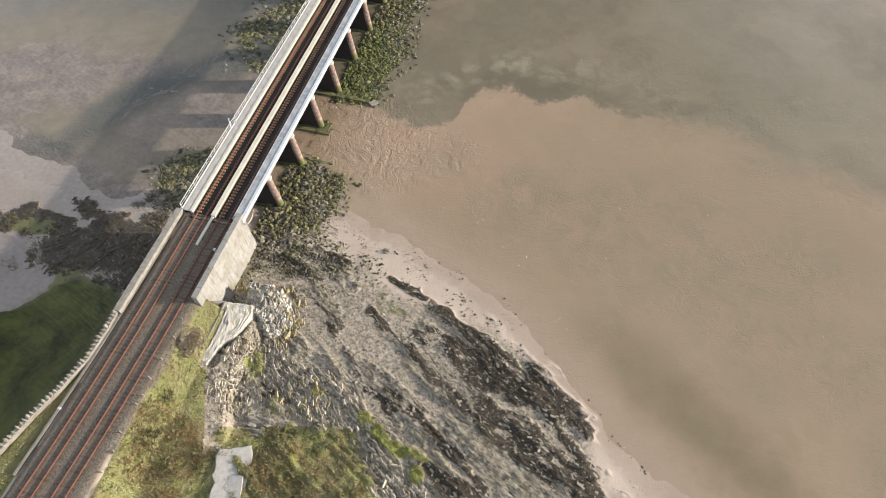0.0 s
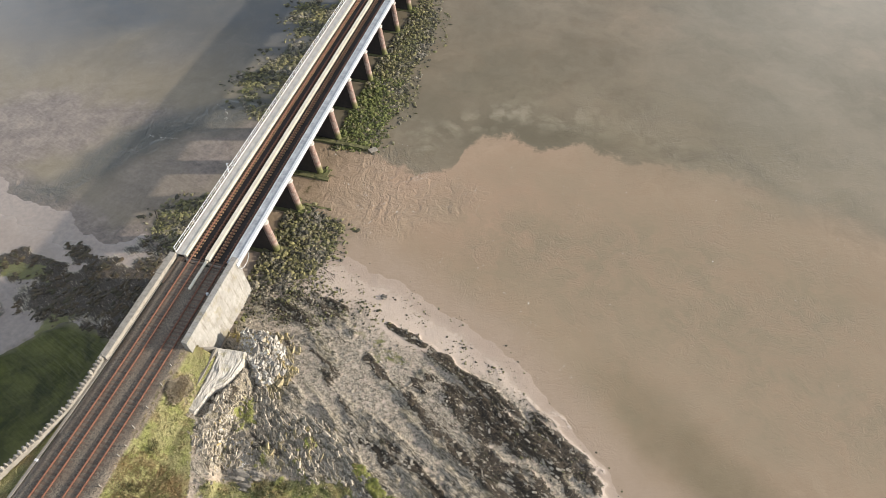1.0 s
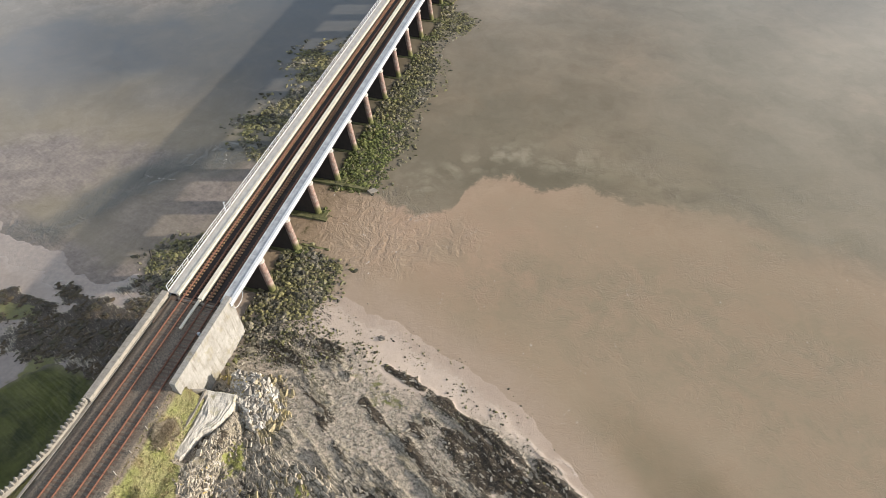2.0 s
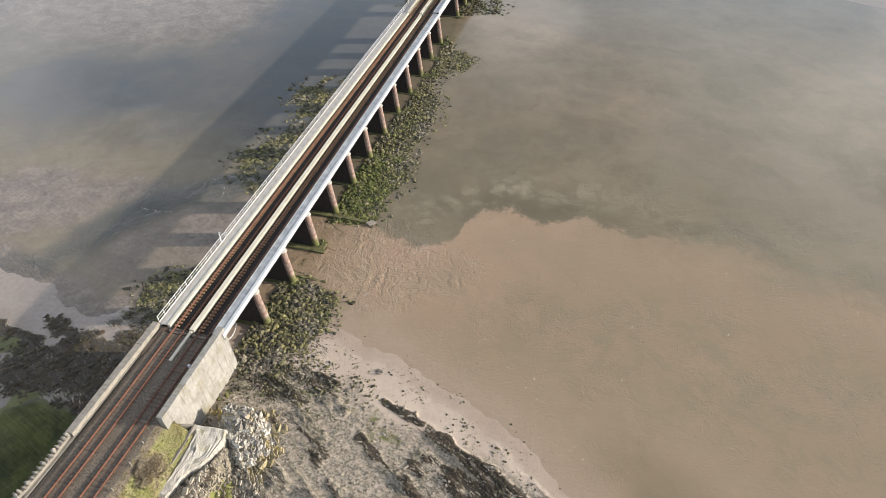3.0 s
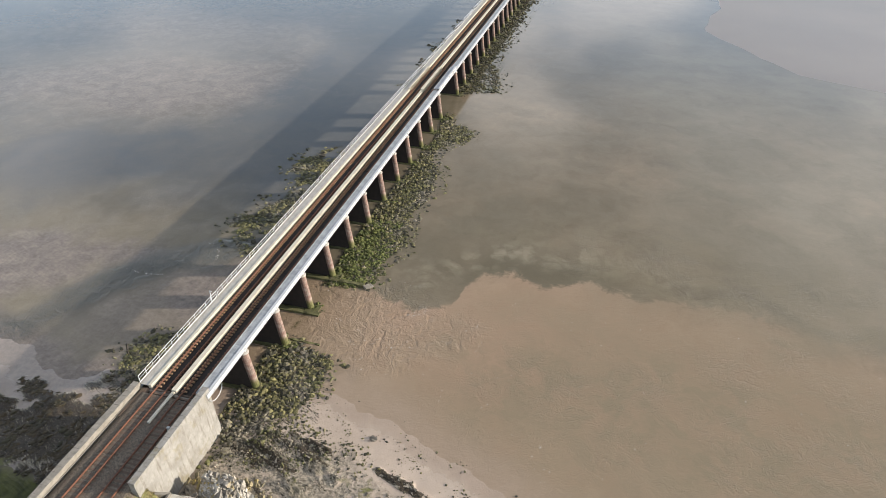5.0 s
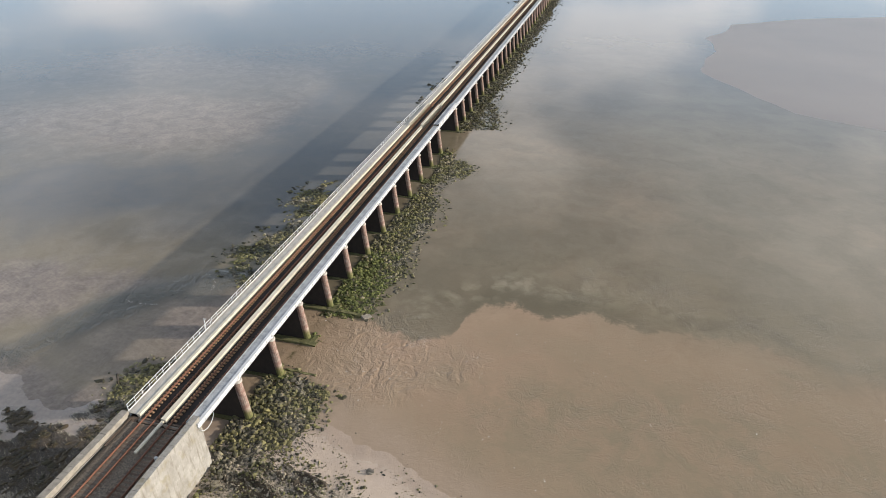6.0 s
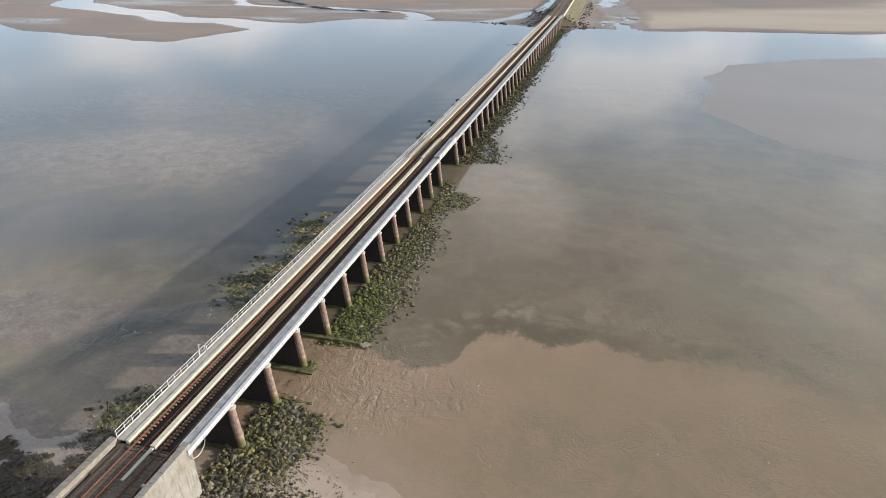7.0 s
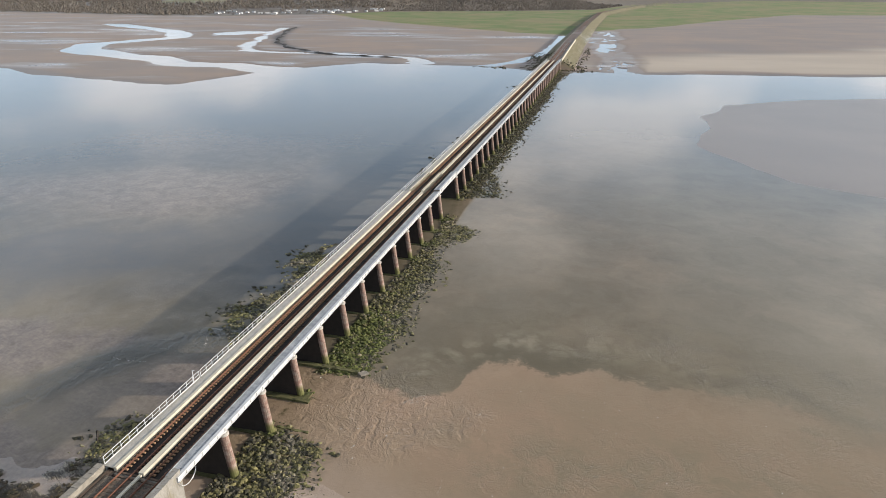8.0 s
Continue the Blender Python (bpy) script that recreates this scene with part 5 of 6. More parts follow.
for zone, x0, x1, y0, y1, count, lo, hi, field in (("near east", 1.0, 16, -9, 18, 7500, 0.14, 0.9, apron_east), ("east", 2.5, 16, 31, 115, 19000, 0.18, 0.9, apron_east),
                                                   ("far east", 2.5, 18, 127, 440, 13500, 0.4, 1.15, apron_east), ("near west", -24, -6.5, -2, 20, 5000, 0.18, 1.0, apron_west),
                                                   ("west", -28, -6.5, 34, 95, 13500, 0.2, 1.1, apron_west), ("far west", -24, -6.5, 127, 390, 6500, 0.5, 1.3, apron_west)):
    x, y = scatter(count, x0, x1, y0, y1, field)
    size = lo + (hi - lo) * rng.uniform(0, 1, len(x)) ** 2.2
    lift = np.maximum(ground_z(x, y), -0.08) + rng.uniform(-0.1, 0.25, len(x)) * step(np.abs(x + 2) * -1, -12, -6)
    if zone == "east":
        lush = rng.uniform(0, 1, len(x)) < 0.9 * blob(x, y, 6.5, 41, 4.5, 12, 0, 0.4, 0.5, 181)
        heap("rubble", "bright green weedy rubble beside the piers", "rubble", "lush_boulder", x[lush], y[lush], lift[lush], size[lush], (1.15, 0.95, 0.7), jag=0.36)
        x, y, lift, size = x[~lush], y[~lush], lift[~lush], size[~lush]
    heap("rubble", "weed-covered rubble heaped round the viaduct piers", "rubble", "dark_boulder" if "far" in zone else "boulder", x, y, lift, size, (1.15, 0.95, 0.7), jag=0.36)

feet = [(4.3, y) for y in PIERS[1:12]]
x = np.concatenate([fx + rng.normal(0, 0.75, 26) for fx, fy in feet])
y = np.concatenate([fy + rng.normal(-0.2, 0.75, 26) for fx, fy in feet])
heap("rubble", "green weedy stones gathered round the feet of the columns", "rubble", "lush_boulder", x, y, 0.1 + 0 * x, 0.25 + 0.55 * rng.uniform(0, 1, len(x)) ** 2, jag=0.36)
block = thing("stone_block", "flat pale stone block lying at the edge of the rubble", "stone", at=(10.6, 32.9, 0))
part("block", rough_block(bmesh.new(), -0.8, 0.8, -0.5, 0.5, -0.3, 0.3, 0, (3, 2, 1), 0.12, 21), "rock_face", block)
block.rotation_euler = (0.1, 0.12, 0.9)

BED_TURN = -0.5
x, y = scatter(36000, 4, 74, -46, 8, lambda x, y: np.clip(masks(x, y)["rock"] * 1.2 - 0.35, 0, 1) * (1 - masks(x, y)["grass"]))
size = 0.09 + 0.34 * rng.uniform(0, 1, len(x)) ** 4
heap("loose_slabs", "grey thin-bedded rock slabs broken along the shore", "rock", "rock", x, y, ground_z(x, y) - 0.02, size, (1.7, 0.6, 0.34), BED_TURN, 0.3, slab=True, dip=0.2)
x, y = scatter(30000, 8, 42, -38, -16, lambda x, y: masks(x, y)["slabs"] * (1 - masks(x, y)["grass"]) * step(fbm(x, y, 1.6, 3, 178), -0.7, -0.2) * 0.5)
size = 0.13 + 0.55 * rng.uniform(0, 1, len(x)) ** 3
heap("bedded_slabs", "pale grey rock slabs standing on edge in long rows", "rock", "rock", x, y, ground_z(x, y) + 0.03, size, (1.3, 0.5, 0.55), -0.72, 0.35, slab=True, dip=0.45, sway=0.38)
x, y = scatter(16000, 3, 18, -31, -9, lambda x, y: np.clip(masks(x, y)["pale"] * 1.3 - 0.25, 0, 1) * step(fbm(x, y, 2.0, 3, 124), -0.5, 0.0))
low = y < -18.5
size = 0.12 + 0.42 * rng.uniform(0, 1, low.sum()) ** 3
heap("broken_stone", "small grey broken stone on the slope below the ledge", "rock", "rock", x[low], y[low], ground_z(x[low], y[low]), size, (1.2, 0.8, 0.6), -0.9, 0.35, slab=True, dip=0.3, sway=0.6)
x, y = x[~low], y[~low]
size = 0.16 + 0.6 * rng.uniform(0, 1, len(x)) ** 2.6
heap("limestone_blocks", "white blocky limestone broken below the abutment", "rock", "limestone", x, y, ground_z(x, y) + rng.uniform(-0.15, 0.2, len(x)), size, (1.15, 0.7, 0.75), -1.0, 0.4, slab=True, dip=0.4, sway=0.4)
x, y = scatter(9500, 2, 24, -30, -8, lambda x, y: np.clip(blob(x, y, 13.6, -15.0, 1.7, 4.0, 8, 0.5, 0.5, 125) + 0.8 * blob(x, y, 7, -10.2, 4.2, 0.9, 10, 0.4, 0.5, 126) + 0.15 * blob(x, y, 19, -24, 4, 3, 0, 0.5, 0.8, 127), 0, 1))
size = 0.14 + 0.6 * rng.uniform(0, 1, len(x)) ** 3
heap("lichened_blocks", "yellow lichen-covered rocks beside the white limestone", "rock", "lichen", x, y, ground_z(x, y), size, (1.3, 0.6, 0.7), -1.1, 0.4, slab=True, dip=0.4, sway=0.4)
x, y = scatter(30000, 4, 66, -44, 6, lambda x, y: np.clip(masks(x, y)["shingle"] - masks(x, y)["rock"], 0, 1) * 0.6)
size = 0.09 + 0.22 * rng.uniform(0, 1, len(x)) ** 4
heap("shingle", "grey and tan shingle lying between the rock beds", "shingle", "rock", x, y, ground_z(x, y) + 0.01, size, (1.2, 0.9, 0.6), None, 0.3, slab=True)
x, y = scatter(52000, 3, 74, -46, 9, lambda x, y: np.clip(masks(x, y)["weed"] * 1.3 - 0.3, 0, 1) * step(fbm(x, y, 1.4, 4, 121), -0.1, 0.3))
size = 0.08 + 0.26 * rng.uniform(0, 1, len(x)) ** 3
heap("wrack", "dark brown wrack draped over the shore rocks", "seaweed", "wrack", x, y, ground_z(x, y) + 0.03, size, (1.5, 0.8, 0.5), BED_TURN, 0.4)
x, y = scatter(16000, -46, -7.9, -24, 8, lambda x, y: np.clip(masks(x, y)["weed"] * 1.6 - 0.2, 0, 1) * step(fbm(x, y, 1.3, 3, 122), -0.3, 0.3))
size = 0.16 + 0.5 * rng.uniform(0, 1, len(x)) ** 3
heap("wrack", "dark wrack and small stones on the sheltered shore", "seaweed", "wrack", x, y, ground_z(x, y) + 0.02, size, (1.5, 0.9, 0.5), 0.9, 0.35)
x, y = scatter(17000, 3, 66, -26, 10, lambda x, y: step(inland(x, y), -1.5, 0.5) * step(-inland(x, y), -9, -5) * (0.06 + step(fbm((0.78 * x - 0.625 * y) * 0.6, 0.625 * x + 0.78 * y, 2.0, 4, 123), 0.1, 0.45) * (0.35 + 0.65 * step(inland(x, y), 1, 4))))
size = 0.08 + 0.36 * rng.uniform(0, 1, len(x)) ** 4
foot = scatter(4200, 2.6, 24, -10, 4, lambda x, y: np.clip(blob(x, y, 8, -3.5, 8, 4.2, -12, 0.4, 0.5, 182) + 0.7 * blob(x, y, 15, -1.0, 8, 2.2, -14, 0.4, 0.7, 183), 0, 1))
heap("cobbles", "dark cobbles and wrack at the foot of the abutment", "stones", "foot_stone", foot[0], foot[1], ground_z(*foot), 0.10 + 0.42 * rng.uniform(0, 1, len(foot[0])) ** 3, jag=0.36)
heap("beach_stones", "dark weedy stones strewn on the sand", "stones", "boulder", x, y, np.maximum(ground_z(x, y), -0.02), size)


# ---- foam on the race below the piers ----
def streaks(x, y, size, seed):
    """Thin winding lines where foam gathers."""
    n = fbm(x + 3 * fbm(x, y, 9, 3, seed + 5), y + 3 * fbm(x, y, 9, 3, seed + 6), size, 4, seed)
    return 1 - step(np.abs(n), 0.02, 0.09)


x, y = scatter(16000, 4, 60, 6, 36, lambda x, y: streaks(x, y, 5, 151) * step(fbm(x, y, 3, 3, 152), -0.05, 0.4) * (0.12 + blob(x, y, 17, 23, 16, 8, 5, 0.4)))
size = 0.04 + 0.13 * rng.uniform(0, 1, len(x)) ** 3
heap("foam", "flecks of pale foam drifting on the silty water", "foam", "foam", x, y, 0 * x, size, (1.8, 1.0, 0.12), 0.6)
x, y = scatter(9000, 40, 110, -30, 40, lambda x, y: streaks(x, y, 11, 153) * step(fbm(x, y, 6, 3, 154), 0.1, 0.5) * 0.5)
size = 0.04 + 0.10 * rng.uniform(0, 1, len(x)) ** 3
heap("foam", "scattered flecks of foam on the open water", "foam", "foam", x, y, 0 * x, size, (1.8, 1.0, 0.12), 0.6)
x, y = scatter(9000, -38, -16, 24, 40, lambda x, y: 1 - step(np.minimum(line_distance(x, y, ((-26, 38.6), (-23, 37.8), (-20.7, 35.8), (-19.8, 33))), 1.3 * line_distance(x, y, ((-35, 26.8), (-31, 26), (-27.4, 26.5), (-25.5, 27.2)))) + 0.7 * np.abs(fbm(x, y, 1.6, 3, 155)), 0.08, 0.42))
size = 0.05 + 0.12 * rng.uniform(0, 1, len(x)) ** 2
heap("foam", "curved lines of foam where the channel breaks on a shoal", "foam", "foam", x, y, 0 * x, size, (1.8, 1.0, 0.15), 0.6)


# ---- turf ----
def tufts(name, label, material, x, y, z, height, blades=7, lean=0.55, width=0.024, spread=0.14):
    """Grass tufts of narrow bent blades, in one mesh."""
    n = len(x)
    a = rng.uniform(0, 2 * np.pi, (n, blades))
    r = rng.uniform(0.15, 1.0, (n, blades)) * spread
    h = height[:, None] * rng.uniform(0.45, 1.15, (n, blades))
    o = lean * h * rng.uniform(0.4, 1.2, (n, blades))
    bx, by = x[:, None] + r * np.cos(a), y[:, None] + r * np.sin(a)
    w = width * (0.7 + rng.uniform(0, 0.8, (n, blades)))
    px, py = -np.sin(a) * w, np.cos(a) * w
    z0 = np.repeat(z[:, None], blades, 1) - 0.05
    pts = np.stack([np.stack([bx - px, by - py, z0], 2), np.stack([bx + px, by + py, z0], 2),
                    np.stack([bx + px + 0.45 * o * np.cos(a), by + py + 0.45 * o * np.sin(a), z0 + 0.7 * h], 2), np.stack([bx - px + 0.45 * o * np.cos(a), by - py + 0.45 * o * np.sin(a), z0 + 0.7 * h], 2),
                    np.stack([bx + o * np.cos(a), by + o * np.sin(a), z0 + h], 2)], 2).reshape(-1, 3)
    k = np.arange(n * blades)[:, None] * 5
    f = np.concatenate([k + np.array([[0, 1, 2]]), k + np.array([[0, 2, 3]]), k + np.array([[3, 2, 4]])]).astype(np.int32)
    me = bpy.data.meshes.new(name)
    me.vertices.add(len(pts))
    me.vertices.foreach_set("co", pts.astype(np.float32).ravel())
    me.loops.add(len(f) * 3)
    me.loops.foreach_set("vertex_index", f.ravel())
    me.polygons.add(len(f))
    me.polygons.foreach_set("loop_start", np.arange(len(f), dtype=np.int32) * 3)
    me.polygons.foreach_set("loop_total", np.full(len(f), 3, dtype=np.int32))
    me.update(calc_edges=True)
    me.materials.append(M[material])
    return tagged(new(name, me), label, "grass", kind="stuff")


x, y = scatter(52000, -14, 42, -48, -14, lambda x, y: np.clip(masks(x, y)["grass"] * 1.2 - 0.2, 0, 1) * 0.9)
tufts("grass", "coarse green and straw-coloured grass on the railway bank", "grass", x, y, ground_z(x, y), 0.10 + 0.2 * rng.uniform(0, 1, len(x)) ** 2, 5, 0.9)
x, y = scatter(26000, 1.8, 36, -48, -18, lambda x, y: np.clip(masks(x, y)["grass"] - masks(x, y)["moss"], 0, 1) * np.clip(blob(x, y, 6, -37, 4.0, 6, 0, 0.5, 0.5, 132) + blob(x, y, 20, -34, 3.5, 2.2, 0, 0.5, 0.6, 133) + blob(x, y, 26, -39, 7, 4, 0, 0.5, 0.5, 134), 0, 1))
tufts("bracken", "patches of dead brown bracken in the grass", "bracken", x, y, ground_z(x, y), 0.15 + 0.25 * rng.uniform(0, 1, len(x)), 8, 0.9, 0.02)

x, y = scatter(9000, 2.4, 40, -48, -18, lambda x, y: masks(x, y)["grass"] * step(fbm(x, y, 2.2, 4, 185), 0.15, 0.5) * np.clip(blob(x, y, 7.5, -37, 5.5, 6.5, 0, 0.4, 0.5, 186) + blob(x, y, 4.5, -28, 2.5, 6, 0, 0.4, 0.5, 187) + blob(x, y, 22, -33, 6, 3.5, -30, 0.4, 0.6, 188), 0, 1))
scrub = tufts("scrub", "dark low bramble scrub among the grass", "bramble", x, y, ground_z(x, y), 0.3 + 0.4 * rng.uniform(0, 1, len(x)), 8, 0.8, 0.03, 0.3)
scrub["category"] = "scrub"

# ---- small things on the bank ----
def rest_z(x, y):
    return float(ground_z(np.array([float(x)]), np.array([float(y)]))[0])


ledge = thing("stone_ledge", "pale striated stone ledge below the abutment", "ledge", at=(6.9, -18.6, 3.7))
bm = bmesh.new()
outline = ((-2.3, 3.7), (-1.0, 3.9), (0.3, 4.1), (1.5, 4.3), (1.8, 3.2), (1.7, 1.9), (1.4, 0.4), (0.9, -1.0), (0.0, -1.9), (-0.5, -3.2), (-0.7, -4.6), (-1.0, -5.8), (-2.2, -5.7), (-2.1, -3.6), (-1.9, -1.8), (-2.0, 0.4), (-2.15, 2.2))
ring = []
for (ax, ay), (bx, by) in zip(outline, outline[1:] + outline[:1]):
    ring += [(ax + (bx - ax) * f, ay + (by - ay) * f) for f in (0.0, 0.33, 0.67)]
rings = []
for grow, z in ((1.12, -2.6), (1.08, -1.4), (1.03, -0.4), (1.0, 0.15), (0.94, 0.36), (0.84, 0.3), (0.72, 0.42), (0.6, 0.36), (0.46, 0.42), (0.32, 0.36), (0.18, 0.4)):
    row = []
    for px, py in ring:
        p = Vector((px * grow, py * grow, z - 0.12 * px + 0.03 * py))
        p += noise.noise_vector(Vector((p.x, p.y, z)) * 1.1) * 0.12 + noise.noise_vector(Vector((p.x * 3.4, p.y * 1.4, z * 3))) * 0.045
        row.append(bm.verts.new(p))
    rings.append(row)
for a, b in zip(rings, rings[1:]):
    for k in range(len(ring)):
        bm.faces.new((a[k], a[(k + 1) % len(ring)], b[(k + 1) % len(ring)], b[k]))
bm.faces.new(rings[-1])
bmesh.ops.recalc_face_normals(bm, faces=bm.faces)
part("ledge_body", bm, "striated", ledge)
retaining = thing("retaining_wall", "low pale retaining wall round a grassy corner", "wall", at=(5.2, -15.4, 3.0))
bm = bmesh.new()
sweep(bm, [(-0.26, -1.5), (0.3, -1.5), (0.2, 1.6), (-0.2, 1.6)], [(-3.2, -1.6, 1.3), (-1.9, -0.6, 0.8), (-0.5, 0.1, 0.35), (-0.45, -2.5, 0.2), (-0.55, -5.1, 0.1), (-0.9, -8.8, 0.0), (-0.6, -11.5, -0.5)])
for v in bm.verts:
    v.co += noise.noise_vector(v.co * 1.3) * 0.12
part("wall_body", bm, "wall", retaining)


def build_pad(name, label, cx, cy, rx, ry, lift, seed, material, turn=0.3):
    """A thin worn slab with a ragged outline, laid on the ground."""
    ob = thing(name, label, "concrete slab", at=(cx, cy, rest_z(cx, cy)))
    fall_x = (rest_z(cx + rx, cy) - rest_z(cx - rx, cy)) / (2 * rx)
    fall_y = (rest_z(cx, cy + ry) - rest_z(cx, cy - ry)) / (2 * ry)
    bm = bmesh.new()
    ring = []
    for k in range(28):
        a = 2 * math.pi * k / 28
        r = 1 / max(abs(math.cos(a)) / rx, abs(math.sin(a)) / ry) * (1 + 0.22 * noise.noise(Vector((math.cos(a) * 2, math.sin(a) * 2, seed))))
        ring.append((r * math.cos(a), r * math.sin(a)))
    rows = [[bm.verts.new((px, py, dz + 0.04 * noise.noise(Vector((px, py, seed))))) for px, py in ring] for dz in (-0.5, lift)]
    for grow in (0.95, 0.72, 0.48, 0.22):
        rows.append([bm.verts.new((px * grow, py * grow, lift + 0.05)) for px, py in ring])
    for a, b in zip(rows, rows[1:]):
        for k in range(28):
            bm.faces.new((a[k], a[(k + 1) % 28], b[(k + 1) % 28], b[k]))
    for v in bm.verts:
        v.co.x, v.co.y = v.co.x * math.cos(turn) - v.co.y * math.sin(turn), v.co.x * math.sin(turn) + v.co.y * math.cos(turn)
        v.co.z += fall_x * v.co.x + fall_y * v.co.y
    bm.faces.new(rows[-1])
    bmesh.ops.recalc_face_normals(bm, faces=bm.faces)
    part("slab", bm, material, ob)
    return ob


pad = build_pad("concrete_pad", "worn pale concrete slab in the grass", 15.4, -37.2, 2.1, 3.9, 0.0, 1.0, "cap")
patch = build_pad("concrete_pad", "fresher pale patch at the slab's edge", 16.6, -38.6, 0.9, 2.0, 0.03, 5.0, "cap")

for cx, cy, s in ((14.3, -29.4, 0.9), (16.4, -29.0, 0.8), (15.5, -30.6, 0.7), (-34.0, -15.2, 0.9), (-32.5, -15.8, 0.6), (23.0, 1.6, 0.45)):
    stone = thing("boulder", "pale grey boulder resting on the shore", "boulder", "boulders", (cx, cy, rest_z(cx, cy)))
    bm = bmesh.new()
    bmesh.ops.create_icosphere(bm, subdivisions=3, radius=s)
    for v in bm.verts:
        q = v.co.normalized()
        v.co *= 1 + 0.45 * noise.noise(q * 1.6 + Vector((cx, cy, 0))) + 0.15 * noise.noise(q * 5 + Vector((cy, 0, 0)))
        v.co.z *= 0.5
        v.co.x *= 1.3
        v.co.z += 0.18 * math.sin(v.co.y * 6 / s)
    part("stone", bm, "rock_face", stone)

for k, y in enumerate((-41.0, -38.5, -36.2, -32.5, -31.2, -29.0, -26.2, -23.0, -20.2)):
    x = 1.72 + 0.15 * math.sin(k * 2.1)
    stake = thing("fence_stake", "short pale fence stake at the edge of the ballast", "fence post", "fence stakes", (x, y, rest_z(x, y)))
    part("stake", box(bmesh.new(), -0.06, 0.06, -0.06, 0.06, -0.3, 0.7, 0.015), "concrete", stake)
    stake.rotation_euler = (random.uniform(-0.15, 0.15), random.uniform(-0.2, 0.2), 0)
for x, y, h, label in ((0.85, -8.8, 0.55, "small white lineside marker by the abutment"), (-7.6, -35.4, 0.5, "small white lineside box in the verge")):
    marker = thing("lineside_marker", label, "marker", "lineside markers", (x, y, rest_z(x, y)))
    part("marker_body", box(bmesh.new(), -0.2, 0.2, -0.15, 0.15, -0.1, h, 0.03), "white_paint", marker)
for k in range(4):
    x, y = -19.3 - 0.35 * k, 7.2 + 0.45 * k
    stake = thing("old_stake", "dark weathered timber stake standing in the mud", "timber stake", "old stakes", (x, y, max(rest_z(x, y), -0.1)))
    part("stake", box(bmesh.new(), -0.09, 0.09, -0.09, 0.09, -0.3, random.uniform(0.7, 1.5), 0.02), "dark_timber", stake)
    stake.rotation_euler = (random.uniform(-0.2, 0.2), random.uniform(-0.2, 0.2), 0)

bush = thing("bush", "dry tan leafless bush beside the retaining wall", "bush", at=(3.3, -22.6, rest_z(3.3, -22.6)))
n = 900
bx, by = rng.normal(0, 0.9, n), rng.normal(0, 0.9, n)
crown = tufts("crown", "dry tan twigs", "twig", bx, by, np.maximum(0.0, 0.9 - 0.35 * (bx ** 2 + by ** 2)), 0.3 + 0.3 * rng.uniform(0, 1, n), 7, 0.7, 0.02)
crown.parent = bush
del crown["kind"]
del crown["category"]

# ---- far woods and caravans ----
def wooded(x, y):
    rise = y - along(x, TREE_LINE)
    park = (x > -770) & (x < -490) & (rise < 150)
    return step(rise, 0, 40) * np.where((x > -1030) & (x < -850) & (y > 1330), 0.0, 1.0) * step(np.abs(x - track_x(y)), 25, 45) * np.where(park, 0.05, 1.0)


x, y = scatter(42000, -1500, 300, 1050, 2100, lambda x, y: wooded(x, y) * (y - along(x, TREE_LINE) < 420) * step(fbm(x, y, 30, 3, 184), -1.0, -0.3))
woods = tufts("far_woods", "bare grey-brown winter woods on the far hills", "woods", x, y, ground_z(x, y), rng.uniform(3.5, 8.5, len(x)) * (0.75 + 0.25 * fbm(x, y, 60, 3, 191)), 9, 0.5, 0.34, 4.2)
woods["category"] = "woodland"

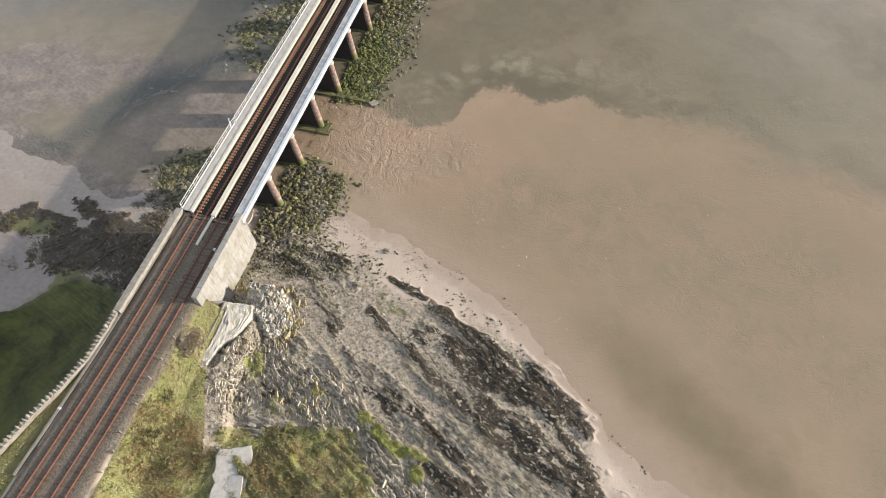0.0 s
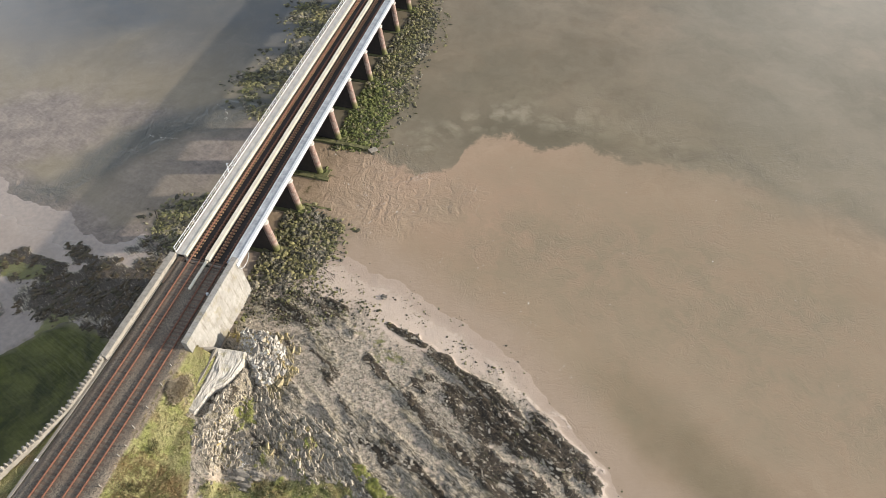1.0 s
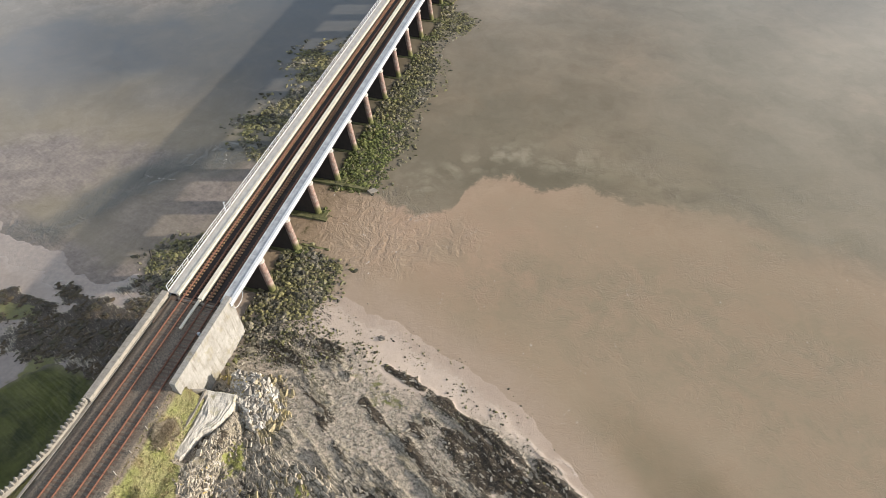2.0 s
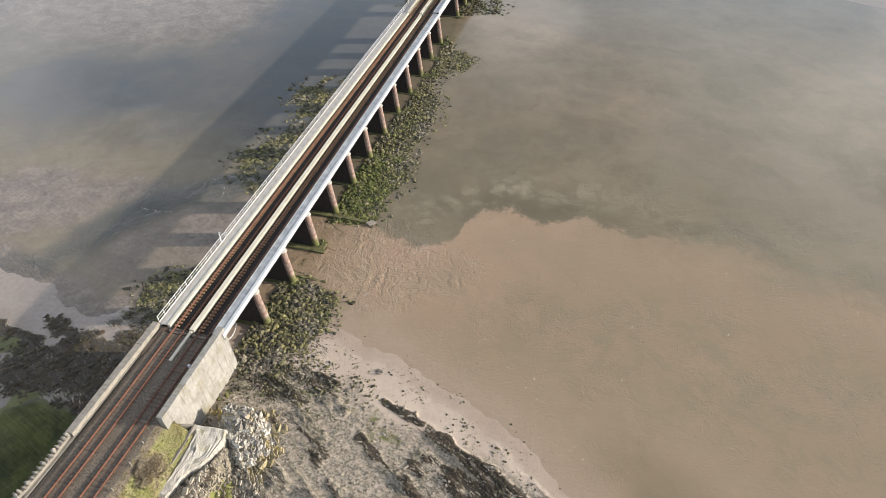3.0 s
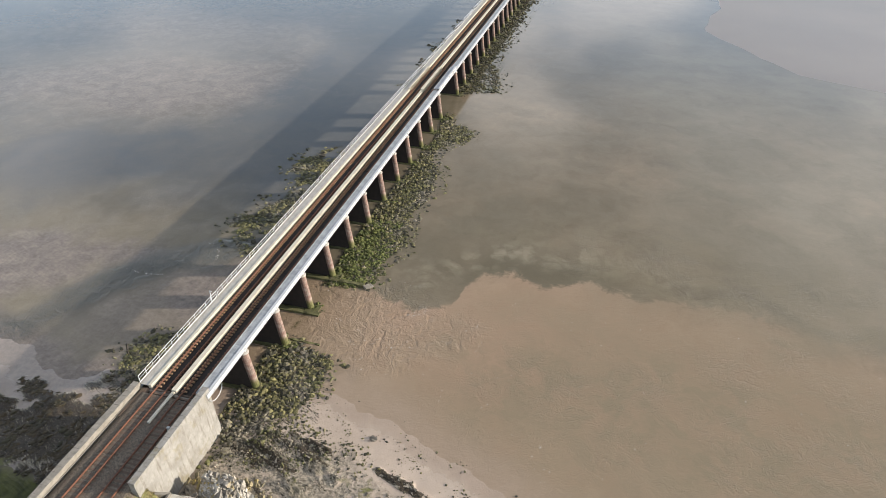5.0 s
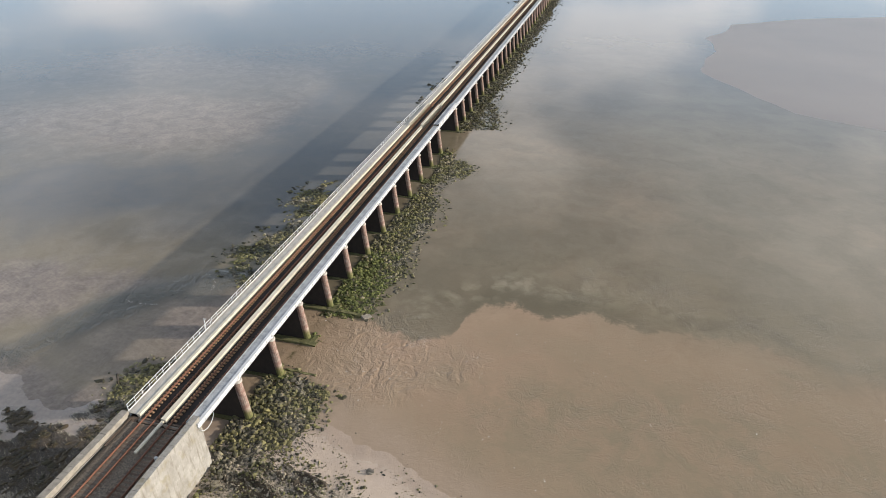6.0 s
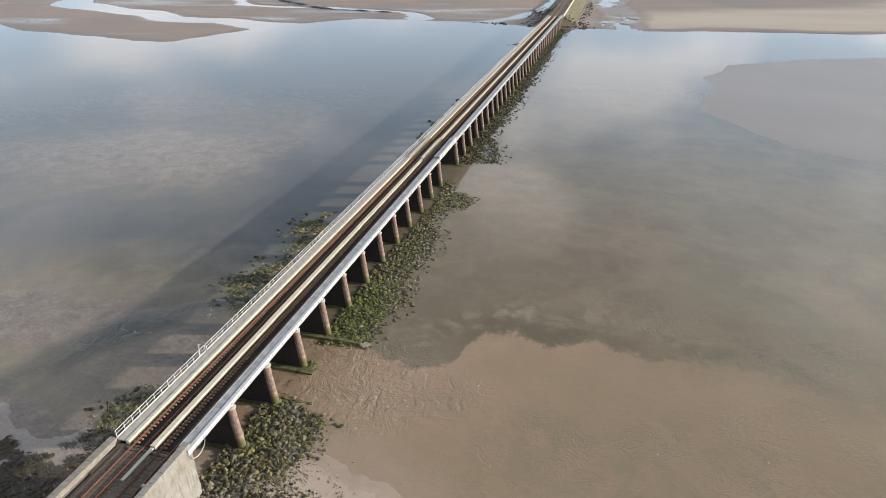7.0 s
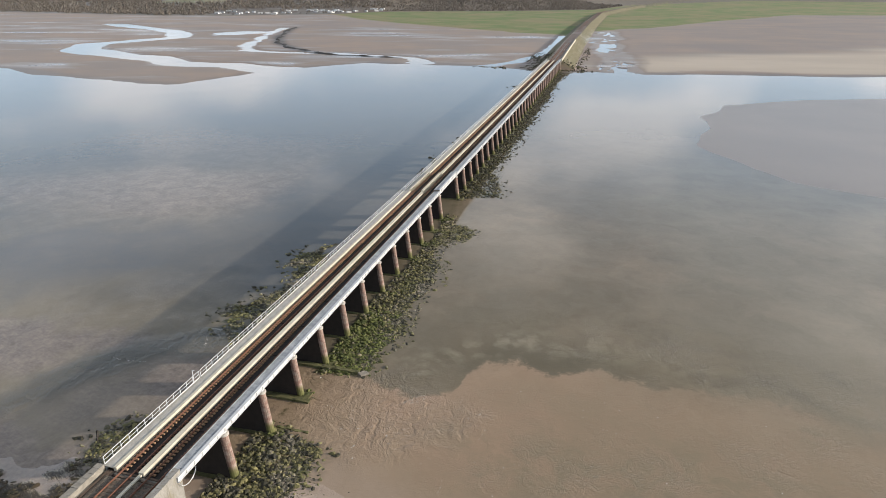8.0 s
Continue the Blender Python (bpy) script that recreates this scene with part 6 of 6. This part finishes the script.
# ---- eroded dark edge of the tidal creek ----
mud_bank = thing("mud_bank", "dark eroded mud bank along a tidal creek", "bank", at=(0, 0, 0))
bm = bmesh.new()
line = []
for k in range(60):
    u = k / 59 * (len(DARK_BANK) - 1)
    i = min(int(u), len(DARK_BANK) - 2)
    a, b = Vector(DARK_BANK[i]), Vector(DARK_BANK[i + 1])
    p = a.lerp(b, u - i)
    wob = noise.noise_vector(Vector((p.x * 0.03, p.y * 0.03, 0)))
    line.append((p.x + 7 * wob.x, p.y + 7 * wob.y, 0.15 + 0.3 * wob.z))
sweep(bm, [(-3.4, -0.8), (3.6, -0.8), (2.2, 0.7), (0.6, 1.1), (-1.6, 0.8)], line)
for v in bm.verts:
    v.co += noise.noise_vector(v.co * 0.11) * 1.6 * Vector((1, 1, 0.15)).length / 1.4
part("bank_body", bm, "dark_timber", mud_bank)

# ---- dark rubble at the foot of the far causeway ----
x, y = scatter(5000, -75, 30, 446, 640, lambda x, y: np.clip(blob(x, y, -20, 500, 9, 60, 4, 0.4, 0.5, 161) + blob(x, y, -50, 459, 16, 4, -8, 0.4, 0.5, 162) + blob(x, y, 12, 462, 9, 14, 0, 0.4, 0.5, 163) + 0.6 * blob(x, y, 24, 453, 14, 3, 0, 0.4, 0.5, 164) + 0.5 * blob(x, y, 15, 560, 4, 90, 0, 0.4, 0.5, 165), 0, 1))
heap("rubble", "dark weedy rubble along the foot of the causeway", "rubble", "dark_boulder", x, y, np.maximum(ground_z(x, y), -0.1) + 0.1, 0.5 + 1.5 * rng.uniform(0, 1, len(x)) ** 2)


def build_caravan(at, turn):
    ob = thing("caravan", "white static caravan in a distant park", "caravan", "caravans", at)
    bm = box(bmesh.new(), -5, 5, -1.8, 1.8, 0.4, 3.0, 0.3)
    body = part("body", bm, "caravan", ob)
    for wx in (-3.0, 0.0, 3.0):
        part("window", box(bmesh.new(), wx - 0.7, wx + 0.7, -1.86, -1.7, 1.4, 2.4), "dark_timber", body, "dark window")
    bm = box(bmesh.new(), -5.1, 5.1, -1.9, 1.9, 3.0, 3.25, 0.1)
    part("roof", bm, "caravan", ob)
    ob.rotation_euler.z = turn
    return ob


first_van = build_caravan((-640, 1190, rest_z(-640, 1190)), 0.3)
for k in range(46):
    vx, vy = random.uniform(-760, -500), random.uniform(0, 1)
    vy = float(along(vx, TREE_LINE)) + 25 + 90 * vy
    copy_thing(first_van, pose(vx, vy, rest_z(vx, vy), 0, 0, random.uniform(-40, 60)))
